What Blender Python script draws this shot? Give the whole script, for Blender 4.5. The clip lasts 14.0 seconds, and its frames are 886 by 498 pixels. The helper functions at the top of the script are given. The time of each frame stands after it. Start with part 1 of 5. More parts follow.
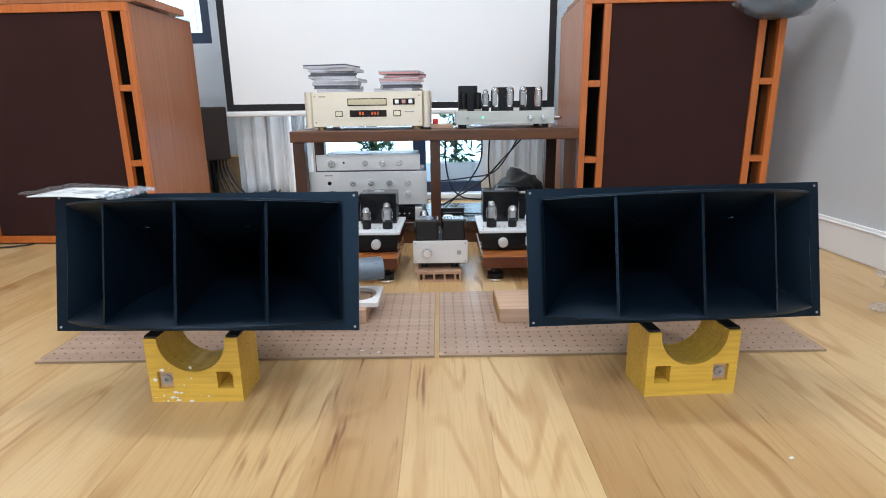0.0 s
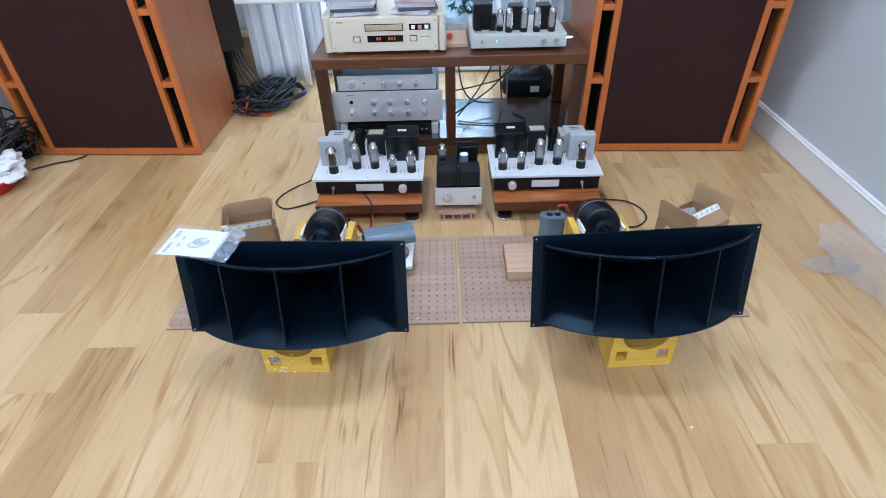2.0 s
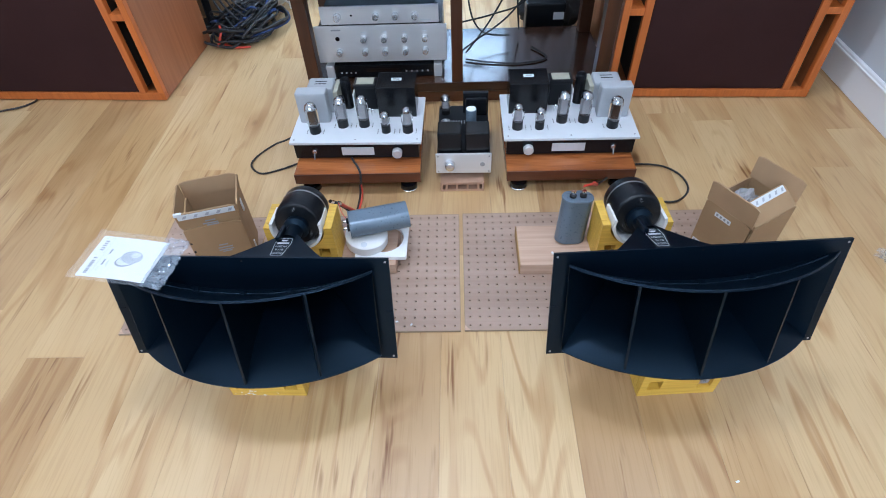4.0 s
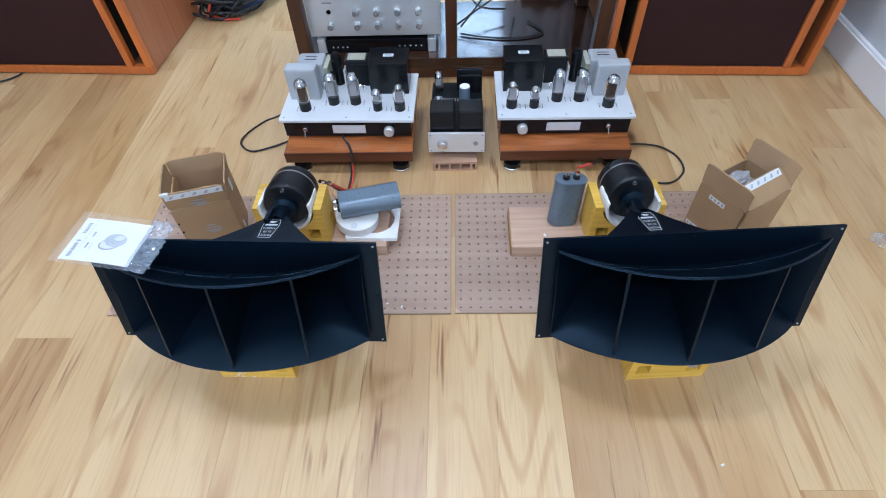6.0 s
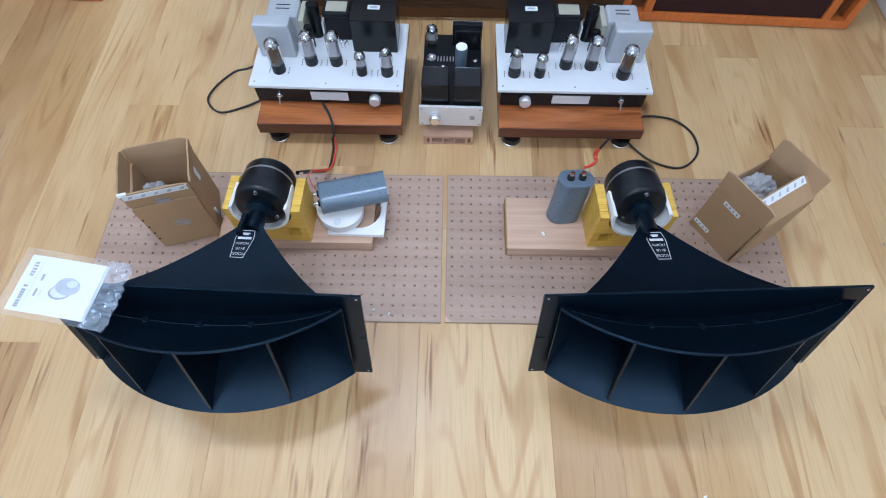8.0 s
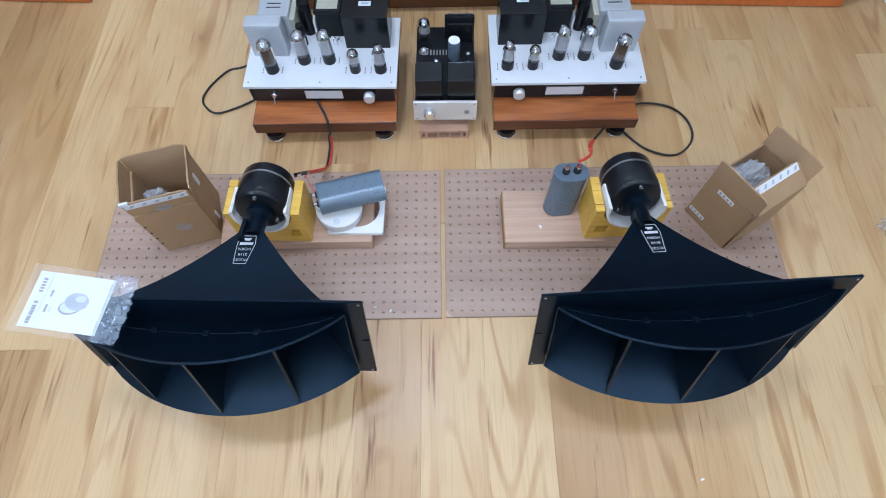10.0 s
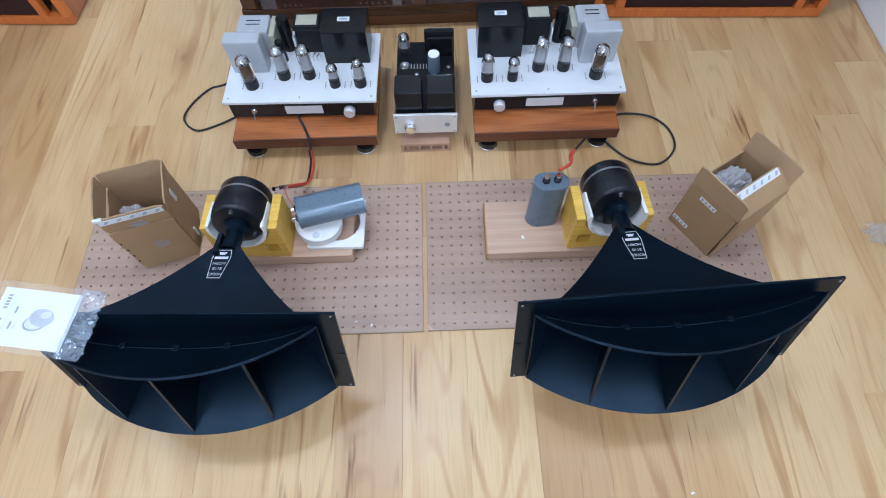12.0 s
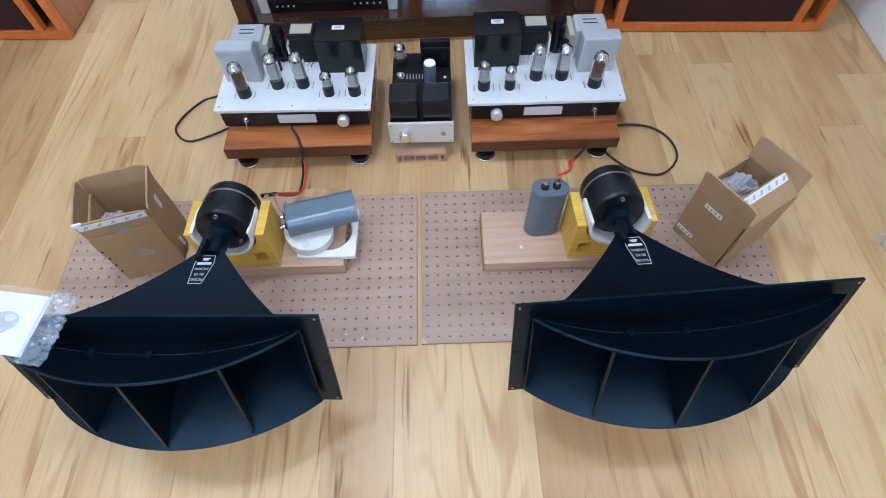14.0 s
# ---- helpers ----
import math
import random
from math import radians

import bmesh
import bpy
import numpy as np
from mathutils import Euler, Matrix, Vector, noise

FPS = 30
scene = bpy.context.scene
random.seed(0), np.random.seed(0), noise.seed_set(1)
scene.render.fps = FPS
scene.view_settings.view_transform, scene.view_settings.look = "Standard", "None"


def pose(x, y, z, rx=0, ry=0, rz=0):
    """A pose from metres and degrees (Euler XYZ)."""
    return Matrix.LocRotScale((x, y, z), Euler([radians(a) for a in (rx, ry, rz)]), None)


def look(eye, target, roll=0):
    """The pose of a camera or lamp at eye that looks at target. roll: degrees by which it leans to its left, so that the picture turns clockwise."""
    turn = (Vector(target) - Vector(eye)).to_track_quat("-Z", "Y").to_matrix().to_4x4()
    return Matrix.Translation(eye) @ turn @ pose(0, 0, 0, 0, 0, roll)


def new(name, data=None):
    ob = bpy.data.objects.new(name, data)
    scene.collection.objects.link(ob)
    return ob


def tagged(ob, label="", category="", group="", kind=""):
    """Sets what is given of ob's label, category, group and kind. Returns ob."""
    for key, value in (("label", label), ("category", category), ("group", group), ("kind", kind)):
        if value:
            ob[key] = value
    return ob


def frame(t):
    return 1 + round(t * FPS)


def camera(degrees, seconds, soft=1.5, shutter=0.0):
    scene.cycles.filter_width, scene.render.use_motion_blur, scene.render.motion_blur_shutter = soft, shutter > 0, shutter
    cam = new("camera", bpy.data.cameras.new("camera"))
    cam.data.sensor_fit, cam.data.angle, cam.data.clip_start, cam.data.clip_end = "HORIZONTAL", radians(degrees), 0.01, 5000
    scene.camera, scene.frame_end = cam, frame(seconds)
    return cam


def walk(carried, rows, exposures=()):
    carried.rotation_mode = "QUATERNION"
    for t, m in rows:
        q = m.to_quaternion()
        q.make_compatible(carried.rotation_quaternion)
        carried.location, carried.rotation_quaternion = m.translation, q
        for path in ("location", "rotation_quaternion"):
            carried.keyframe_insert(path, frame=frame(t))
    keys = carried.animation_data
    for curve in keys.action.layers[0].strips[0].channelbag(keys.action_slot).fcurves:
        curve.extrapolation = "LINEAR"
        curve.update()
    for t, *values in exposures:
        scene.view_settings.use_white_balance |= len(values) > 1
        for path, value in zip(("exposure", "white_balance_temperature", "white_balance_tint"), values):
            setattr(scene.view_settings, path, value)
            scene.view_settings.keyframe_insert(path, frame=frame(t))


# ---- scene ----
cam = camera(78.2, 14.0, 1.0)
PATH = [
    (0, (0.015, 0.03, 0.429), (0.023, 1.966, -0.073), -0.8),
    (0.5, (0.034, 0.085, 0.39), (0.024, 1.983, -0.24), -1.3),
    (1, (0.018, 0.071, 0.622), (-0.036, 1.792, -0.395), -1.3),
    (1.5, (-0.029, 0.008, 0.881), (-0.116, 1.644, -0.266), -1.3),
    (2, (-0.029, -0.008, 0.947), (-0.037, 1.571, -0.28), -1.5),
    (2.5, (0.023, 0.101, 0.957), (0.006, 1.623, -0.34), -2.4),
    (3, (0.015, 0.204, 0.939), (-0.105, 1.625, -0.463), -4.4),
    (3.2, (-0.005, 0.247, 0.931), (-0.094, 1.654, -0.488), -3.9),
    (5.5, (0.016, 0.303, 0.922), (-0.037, 1.606, -0.594), -2.2),
    (6, (0.015, 0.307, 0.927), (-0.039, 1.597, -0.601), -2.3),
    (6.5, (-0.014, 0.353, 0.969), (-0.057, 1.576, -0.613), -2.2),
    (7, (-0.032, 0.434, 0.986), (-0.016, 1.584, -0.65), -2.4),
    (7.5, (0.019, 0.521, 0.994), (0.018, 1.53, -0.733), 0.9),
    (8, (0.007, 0.557, 0.997), (-0.001, 1.483, -0.775), 0.5),
    (8.2, (-0.005, 0.557, 1.0), (-0.017, 1.471, -0.779), 0.1),
    (10.5, (0.017, 0.586, 1.03), (0.009, 1.436, -0.781), -1.8),
    (11, (0.023, 0.581, 1.03), (0.017, 1.439, -0.776), -2.1),
    (11.5, (0.033, 0.577, 1.02), (0.026, 1.444, -0.783), -2.4),
    (12, (0.045, 0.571, 1.006), (0.041, 1.496, -0.768), -2.1),
    (12.5, (0.05, 0.559, 0.973), (0.054, 1.555, -0.761), -1.6),
    (13, (0.051, 0.557, 0.946), (0.048, 1.57, -0.778), -2.2),
    (13.5, (0.047, 0.558, 0.948), (0.035, 1.583, -0.769), -2.4),
    (14, (0.056, 0.552, 0.945), (0.05, 1.583, -0.769), -2.1),
]
walk(cam, [(t, look(eye, target, roll)) for t, eye, target, roll in PATH], [(0, 0.02, 6250, 10), (0.5, 0.03, 6150, 10), (1.3, 0.05, 5400, 10), (5.5, 0.02, 5320, 10), (8.0, 0.02, 5260, 10), (11.5, 0.02, 5260, 10), (14, 0.02, 5400, 10)])

# ---- world and light ----
world = bpy.data.worlds.new("sky")
scene.world = world
world.use_nodes = True
_n = world.node_tree.nodes
_sky = _n.new("ShaderNodeTexSky")
_sky.sky_type, _sky.sun_disc = "NISHITA", False
_sky.sun_elevation, _sky.sun_rotation = radians(40), radians(20)
world.node_tree.links.new(_sky.outputs[0], _n["Background"].inputs[0])
_n["Background"].inputs[1].default_value = 0.12


def lamp(name, m, sx, sy, watts, colour):
    data = bpy.data.lights.new(name, "AREA")
    data.shape, data.size, data.size_y, data.energy, data.color = "RECTANGLE", sx, sy, watts, colour
    ob = new(name, data)
    ob.matrix_basis = m
    return ob


CEIL = 2.6
# the three at y = -0.7 are unseen fill lamps, added behind the camera
DOWNLIGHTS_AND_FILL = ((-1.4, 1.25, 8.5), (-0.29, 1.25, 17), (0.98, 1.25, 6.5), (-1.57, -0.7, 13), (-0.29, -0.7, 13), (0.98, -0.7, 13))
for _x, _y, _w in DOWNLIGHTS_AND_FILL:
    lamp("downlight_and_fill_glow", pose(_x, _y, CEIL - 0.035), 0.22, 0.22, _w, (0.95, 0.97, 1.0))
lamp("window_light", pose(-0.1, 2.6, 1.15, -80, 0, 0), 1.0, 1.5, 30, (0.76, 0.88, 1.0))
# unseen fill added behind the camera; the wall there has no window
lamp("rear_fill", pose(-0.4, -2.3, 1.5, 90, 0, 0), 2.6, 1.6, 40, (0.82, 0.92, 1.0))


# ---- materials ----
def nodes(name):
    m = bpy.data.materials.new(name)
    m.use_nodes = True
    t = m.node_tree
    return m, t.nodes, t.links, t.nodes["Principled BSDF"]


def rgba(c):
    return (c[0], c[1], c[2], 1)


def surface(name, base, rough=0.5, metal=0.0, vary=0.12, scale=30.0, bump=0.05, fine=220.0, coat=0.0, stretch=(1, 1, 1), spec=0.5, sheen=(1, 1, 1)):
    """A surface with variation at two scales, in object space."""
    m, n, l, p = nodes(name)
    co = n.new("ShaderNodeTexCoord")
    mp = n.new("ShaderNodeMapping")
    mp.inputs["Scale"].default_value = stretch
    l.new(co.outputs["Object"], mp.inputs[0])
    a, b = n.new("ShaderNodeTexNoise"), n.new("ShaderNodeTexNoise")
    for q, s, d in ((a, scale, 4), (b, fine, 2)):
        q.inputs["Scale"].default_value, q.inputs["Detail"].default_value = s, d
        l.new(mp.outputs[0], q.inputs[0])
    mix = n.new("ShaderNodeMix")
    mix.data_type = "RGBA"
    mix.inputs[6].default_value = rgba([v * (1 - vary) for v in base])
    mix.inputs[7].default_value = rgba([min(1, v * (1 + vary)) for v in base])
    l.new(a.outputs[0], mix.inputs[0])
    l.new(mix.outputs[2], p.inputs["Base Color"])
    rr = n.new("ShaderNodeMapRange")
    rr.inputs[3].default_value, rr.inputs[4].default_value = max(0.02, rough - 0.08), min(1, rough + 0.08)
    l.new(b.outputs[0], rr.inputs[0])
    l.new(rr.outputs[0], p.inputs["Roughness"])
    p.inputs["Metallic"].default_value = metal
    p.inputs["Coat Weight"].default_value = coat
    p.inputs["Specular IOR Level"].default_value = spec
    p.inputs["Specular Tint"].default_value = rgba(sheen)
    if bump:
        bp = n.new("ShaderNodeBump")
        bp.inputs["Strength"].default_value, bp.inputs["Distance"].default_value = bump, 0.002
        l.new(b.outputs[0], bp.inputs["Height"])
        l.new(bp.outputs[0], p.inputs["Normal"])
    return m


def wood(name, dark, light, axis=1, rough=0.35, ring=9.0, coat=0.2, rand=0.0, grain=1.0, knots=0.0):
    """Wood with the grain along an axis of the object; rand varies it from piece to piece."""
    m, n, l, p = nodes(name)
    co = n.new("ShaderNodeTexCoord")
    info = n.new("ShaderNodeObjectInfo")
    add = n.new("ShaderNodeVectorMath")
    add.operation = "MULTIPLY_ADD"
    add.inputs[1].default_value = (1, 1, 1)
    l.new(co.outputs["Object"], add.inputs[0])
    sc = n.new("ShaderNodeVectorMath")
    sc.operation = "SCALE"
    sc.inputs[0].default_value = (7.3, 11.9, 5.1)
    l.new(info.outputs["Random"], sc.inputs["Scale"])
    l.new(sc.outputs[0], add.inputs[2])
    mp = n.new("ShaderNodeMapping")
    s = [ring] * 3
    s[axis] = ring * 0.11
    mp.inputs["Scale"].default_value = s
    l.new(add.outputs[0], mp.inputs[0])
    big, fib = n.new("ShaderNodeTexNoise"), n.new("ShaderNodeTexNoise")
    big.inputs["Scale"].default_value, big.inputs["Detail"].default_value, big.inputs["Distortion"].default_value = 1.0, 5, 1.6
    l.new(mp.outputs[0], big.inputs[0])
    mp2 = n.new("ShaderNodeMapping")
    s = [ring * 16] * 3
    s[axis] = ring * 0.7
    mp2.inputs["Scale"].default_value = s
    l.new(add.outputs[0], mp2.inputs[0])
    fib.inputs["Scale"].default_value, fib.inputs["Detail"].default_value = 1.0, 3
    l.new(mp2.outputs[0], fib.inputs[0])
    ramp = n.new("ShaderNodeValToRGB")
    ramp.color_ramp.interpolation = "B_SPLINE"
    ramp.color_ramp.elements[0].position, ramp.color_ramp.elements[1].position = 0.5 - 0.22 / grain, 0.5 + 0.2 / grain
    ramp.color_ramp.elements[0].color, ramp.color_ramp.elements[1].color = rgba(dark), rgba(light)
    l.new(big.outputs[0], ramp.inputs[0])
    mul = n.new("ShaderNodeMix")
    mul.data_type, mul.blend_type = "RGBA", "MULTIPLY"
    mul.inputs[0].default_value = 0.45
    r2 = n.new("ShaderNodeValToRGB")
    r2.color_ramp.elements[0].position, r2.color_ramp.elements[1].position = 0.3, 0.62
    r2.color_ramp.elements[0].color = (0.62, 0.55, 0.5, 1)
    l.new(fib.outputs[0], r2.inputs[0])
    l.new(ramp.outputs[0], mul.inputs[6])
    l.new(r2.outputs[0], mul.inputs[7])
    colour = mul.outputs[2]
    if knots:
        vor = n.new("ShaderNodeTexVoronoi")
        mp3 = n.new("ShaderNodeMapping")
        s = [knots] * 3
        s[axis] = knots * 0.5
        mp3.inputs["Scale"].default_value = s
        l.new(add.outputs[0], mp3.inputs[0])
        l.new(mp3.outputs[0], vor.inputs[0])
        vor.inputs["Scale"].default_value = 1.0
        kr = n.new("ShaderNodeValToRGB")
        kr.color_ramp.elements[0].position, kr.color_ramp.elements[1].position = 0.02, 0.13
        kr.color_ramp.elements[0].color = (0.3, 0.2, 0.12, 1)
        kr.color_ramp.elements[1].color = (1, 1, 1, 1)
        l.new(vor.outputs["Distance"], kr.inputs[0])
        mk = n.new("ShaderNodeMix")
        mk.data_type, mk.blend_type = "RGBA", "MULTIPLY"
        mk.inputs[0].default_value = 0.75
        l.new(colour, mk.inputs[6])
        l.new(kr.outputs[0], mk.inputs[7])
        colour = mk.outputs[2]
    if rand:
        hs = n.new("ShaderNodeHueSaturation")
        mr = n.new("ShaderNodeMapRange")
        mr.inputs[3].default_value, mr.inputs[4].default_value = 1 - rand, 1 + rand * 0.6
        l.new(info.outputs["Random"], mr.inputs[0])
        l.new(mr.outputs[0], hs.inputs["Value"])
        l.new(colour, hs.inputs["Color"])
        colour = hs.outputs[0]
    l.new(colour, p.inputs["Base Color"])
    rr = n.new("ShaderNodeMapRange")
    rr.inputs[3].default_value, rr.inputs[4].default_value = rough + 0.1, max(0.05, rough - 0.06)
    l.new(fib.outputs[0], rr.inputs[0])
    l.new(rr.outputs[0], p.inputs["Roughness"])
    p.inputs["Coat Weight"].default_value, p.inputs["Coat Roughness"].default_value = coat, 0.2
    bp = n.new("ShaderNodeBump")
    bp.inputs["Strength"].default_value, bp.inputs["Distance"].default_value = 0.12, 0.001
    l.new(fib.outputs[0], bp.inputs["Height"])
    l.new(bp.outputs[0], p.inputs["Normal"])
    return m


def oak_floor():
    """Knotty oak laminate: tone from plank to plank, broad streaks, cathedral figure, fine pores and small knots."""
    m, n, l, p = nodes("oak_laminate")
    co, info = n.new("ShaderNodeTexCoord"), n.new("ShaderNodeObjectInfo")
    sc, add = n.new("ShaderNodeVectorMath"), n.new("ShaderNodeVectorMath")
    sc.operation, add.operation = "SCALE", "ADD"
    sc.inputs[0].default_value = (17.3, 31.9, 5.1)
    l.new(info.outputs["Random"], sc.inputs["Scale"])
    l.new(co.outputs["Object"], add.inputs[0])
    l.new(sc.outputs[0], add.inputs[1])

    def stretched(sx, sy):
        mp = n.new("ShaderNodeMapping")
        mp.inputs["Scale"].default_value = (sx, sy, sx)
        l.new(add.outputs[0], mp.inputs[0])
        return mp.outputs[0]

    def noise_of(sx, sy, detail, distort):
        q = n.new("ShaderNodeTexNoise")
        q.inputs["Scale"].default_value, q.inputs["Detail"].default_value, q.inputs["Distortion"].default_value = 1.0, detail, distort
        l.new(stretched(sx, sy), q.inputs[0])
        return q.outputs[0]

    def ramp_of(value, p0, c0, p1, c1):
        r = n.new("ShaderNodeValToRGB")
        r.color_ramp.elements[0].position, r.color_ramp.elements[1].position = p0, p1
        r.color_ramp.elements[0].color, r.color_ramp.elements[1].color = rgba(c0), rgba(c1)
        l.new(value, r.inputs[0])
        return r.outputs[0]

    def times(a, b, f):
        q = n.new("ShaderNodeMix")
        q.data_type, q.blend_type = "RGBA", "MULTIPLY"
        q.inputs[0].default_value = f
        l.new(a, q.inputs[6])
        l.new(b, q.inputs[7])
        return q.outputs[2]

    def mask_of(value, lo, hi):
        q = n.new("ShaderNodeMapRange")
        q.inputs[1].default_value, q.inputs[2].default_value = lo, hi
        l.new(value, q.inputs[0])
        return q.outputs[0]

    def darken(a, tint, mask):
        q = n.new("ShaderNodeMix")
        q.data_type, q.blend_type = "RGBA", "MULTIPLY"
        q.inputs[7].default_value = rgba(tint)
        l.new(mask, q.inputs[0])
        l.new(a, q.inputs[6])
        return q.outputs[2]

    def both(a, b):
        q = n.new("ShaderNodeMath")
        q.operation = "MULTIPLY"
        l.new(a, q.inputs[0])
        l.new(b, q.inputs[1])
        return q.outputs[0]

    tone = n.new("ShaderNodeValToRGB")
    tone.color_ramp.elements[0].color, tone.color_ramp.elements[1].color = rgba((0.43, 0.265, 0.12)), rgba((0.61, 0.43, 0.22))
    mid = tone.color_ramp.elements.new(0.3)
    mid.color = rgba((0.53, 0.35, 0.162))
    l.new(info.outputs["Random"], tone.inputs[0])
    cloud = noise_of(5, 1.3, 3, 0.6)
    colour = darken(tone.outputs[0], (0.74, 0.62, 0.47), mask_of(cloud, 0.46, 0.72))
    # cathedral figure, broken up along the plank
    contour, ripple = n.new("ShaderNodeMath"), n.new("ShaderNodeMath")
    contour.operation, ripple.operation = "MULTIPLY", "SINE"
    contour.inputs[1].default_value = 75.0
    l.new(noise_of(6.5, 0.85, 2.5, 0.5), contour.inputs[0])
    l.new(contour.outputs[0], ripple.inputs[0])
    patchy = mask_of(noise_of(9, 2.2, 2, 0), 0.42, 0.66)
    colour = darken(colour, (0.66, 0.5, 0.33), both(mask_of(ripple.outputs[0], 0.25, 1.3), patchy))
    # short dark flecks along the grain
    fleck = both(mask_of(noise_of(85, 5.5, 2, 0.3), 0.6, 0.72), mask_of(noise_of(7, 3, 2, 0), 0.48, 0.66))
    colour = darken(colour, (0.42, 0.27, 0.15), fleck)
    pore = noise_of(260, 9, 2, 0)
    colour = times(colour, ramp_of(pore, 0.36, (0.75, 0.68, 0.58), 0.5, (1, 1, 1)), 0.28)
    vor = n.new("ShaderNodeTexVoronoi")
    vor.inputs["Scale"].default_value = 1.0
    l.new(stretched(2.9, 1.5), vor.inputs[0])
    colour = times(colour, ramp_of(vor.outputs["Distance"], 0.02, (0.26, 0.15, 0.08), 0.05, (1, 1, 1)), 0.85)
    colour = times(colour, ramp_of(vor.outputs["Distance"], 0.03, (0.62, 0.46, 0.32), 0.14, (1, 1, 1)), 0.6)
    l.new(colour, p.inputs["Base Color"])
    rr = n.new("ShaderNodeMapRange")
    rr.inputs[3].default_value, rr.inputs[4].default_value = 0.45, 0.31
    l.new(pore, rr.inputs[0])
    l.new(rr.outputs[0], p.inputs["Roughness"])
    p.inputs["Coat Weight"].default_value, p.inputs["Coat Roughness"].default_value = 0.08, 0.25
    bp = n.new("ShaderNodeBump")
    bp.inputs["Strength"].default_value, bp.inputs["Distance"].default_value = 0.1, 0.0006
    l.new(pore, bp.inputs["Height"])
    l.new(bp.outputs[0], p.inputs["Normal"])
    return m


def glass(name, tint=(1, 1, 1), rough=0.02):
    m, n, l, p = nodes(name)
    p.inputs["Base Color"].default_value = rgba(tint)
    p.inputs["Transmission Weight"].default_value, p.inputs["Roughness"].default_value, p.inputs["IOR"].default_value = 1.0, rough, 1.45
    return m


def film_plastic(name, tint=(0.9, 0.92, 0.95), clear=0.6, sheen=0.0, relief=0.5):
    """Thin crinkled clear film."""
    m, n, l, p = nodes(name)
    tr, mix, no, bp = n.new("ShaderNodeBsdfTransparent"), n.new("ShaderNodeMixShader"), n.new("ShaderNodeTexNoise"), n.new("ShaderNodeBump")
    p.inputs["Base Color"].default_value, p.inputs["Roughness"].default_value = rgba(tint), 0.2
    no.inputs["Scale"].default_value, no.inputs["Detail"].default_value = 45, 4
    bp.inputs["Strength"].default_value, bp.inputs["Distance"].default_value = relief, 0.01
    p.inputs["Metallic"].default_value = sheen
    l.new(no.outputs[0], bp.inputs["Height"])
    l.new(bp.outputs[0], p.inputs["Normal"])
    mix.inputs[0].default_value = clear
    l.new(p.outputs[0], mix.inputs[1])
    l.new(tr.outputs[0], mix.inputs[2])
    l.new(mix.outputs[0], n["Material Output"].inputs[0])
    return m


def glow(name, colour, strength):
    m, n, l, p = nodes(name)
    p.inputs["Base Color"].default_value = rgba(colour)
    p.inputs["Emission Color"].default_value, p.inputs["Emission Strength"].default_value = rgba(colour), strength
    return m


M_FLOOR = oak_floor()
M_GAP = surface("floor_joint", (0.3, 0.18, 0.08), 0.7)
M_WALL = surface("grey_wall_paint", (0.55, 0.57, 0.59), 0.75, 0, 0.04, 3, 0.08, 300)
M_WHITE = surface("white_paint", (0.8, 0.8, 0.8), 0.45, 0, 0.03, 6, 0.03)
M_SCREEN = surface("screen_fabric", (0.82, 0.83, 0.84), 0.85, 0, 0.02, 2, 0.05, 900)
M_BLACKCLOTH = surface("black_border", (0.012, 0.012, 0.014), 0.8)
M_CABV = wood("cherry_veneer", (0.33, 0.112, 0.038), (0.4, 0.145, 0.052), 2, 0.36, 5, 0.08, 0.05, 0.35)
M_CABF = wood("cherry_edging", (0.46, 0.118, 0.02), (0.58, 0.165, 0.03), 2, 0.42, 9, 0.02, 0.08, 0.6)
M_GRILLE = surface("brown_grille_cloth", (0.04, 0.0185, 0.017), 0.95, 0, 0.15, 8, 0.5, 1400, spec=0.04)
# near-black brown: the shade inside ports and cabinet is put into the colour
M_DARKIN = surface("cabinet_shade_brown", (0.02, 0.014, 0.011), 0.8)
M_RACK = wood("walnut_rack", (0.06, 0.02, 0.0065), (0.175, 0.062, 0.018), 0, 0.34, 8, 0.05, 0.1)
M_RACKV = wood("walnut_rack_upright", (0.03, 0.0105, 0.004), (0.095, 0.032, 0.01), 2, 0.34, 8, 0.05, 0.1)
M_RACKDARK = wood("dark_glossy_board", (0.022, 0.009, 0.005), (0.055, 0.022, 0.01), 0, 0.14, 8, 0.2, 0.05)
M_STAND = wood("rosewood_stand", (0.14, 0.036, 0.01), (0.47, 0.16, 0.042), 0, 0.22, 20, 0.2, 0.1, 1.5)
M_STANDEDGE = wood("rosewood_edging", (0.05, 0.013, 0.005), (0.14, 0.038, 0.013), 0, 0.32, 12, 0.1, 0.1)
M_HORN = surface("satin_black_enamel", (0.0016, 0.0042, 0.0085), 0.34, 0, 0.3, 14, 0.1, 700, spec=0.3, sheen=(0.42, 0.68, 1.0))
M_DRIVER = surface("black_driver_enamel", (0.004, 0.0055, 0.008), 0.3, 0, 0.3, 20, 0.08, 600, spec=0.34)
M_BLACK = surface("black_paint", (0.0065, 0.0075, 0.0095), 0.38, 0, 0.2, 25, 0.05, spec=0.22)
M_BLACKG = surface("gloss_black_paint", (0.006, 0.0068, 0.0085), 0.22, 0, 0.15, 25, 0.02, spec=0.3)
M_RUBBER = surface("black_rubber", (0.02, 0.02, 0.02), 0.6)
M_ALU = surface("brushed_aluminium", (0.7, 0.7, 0.7), 0.4, 0.5, 0.06, 60, 0.05, 400, stretch=(0.1, 1, 1))
M_PLATE = surface("satin_silver_plate", (0.72, 0.74, 0.76), 0.5, 0.25, 0.05, 20, 0.04)
M_SILVERBOX = surface("grey_hammered_paint", (0.42, 0.44, 0.46), 0.45, 0.2, 0.1, 30, 0.1)
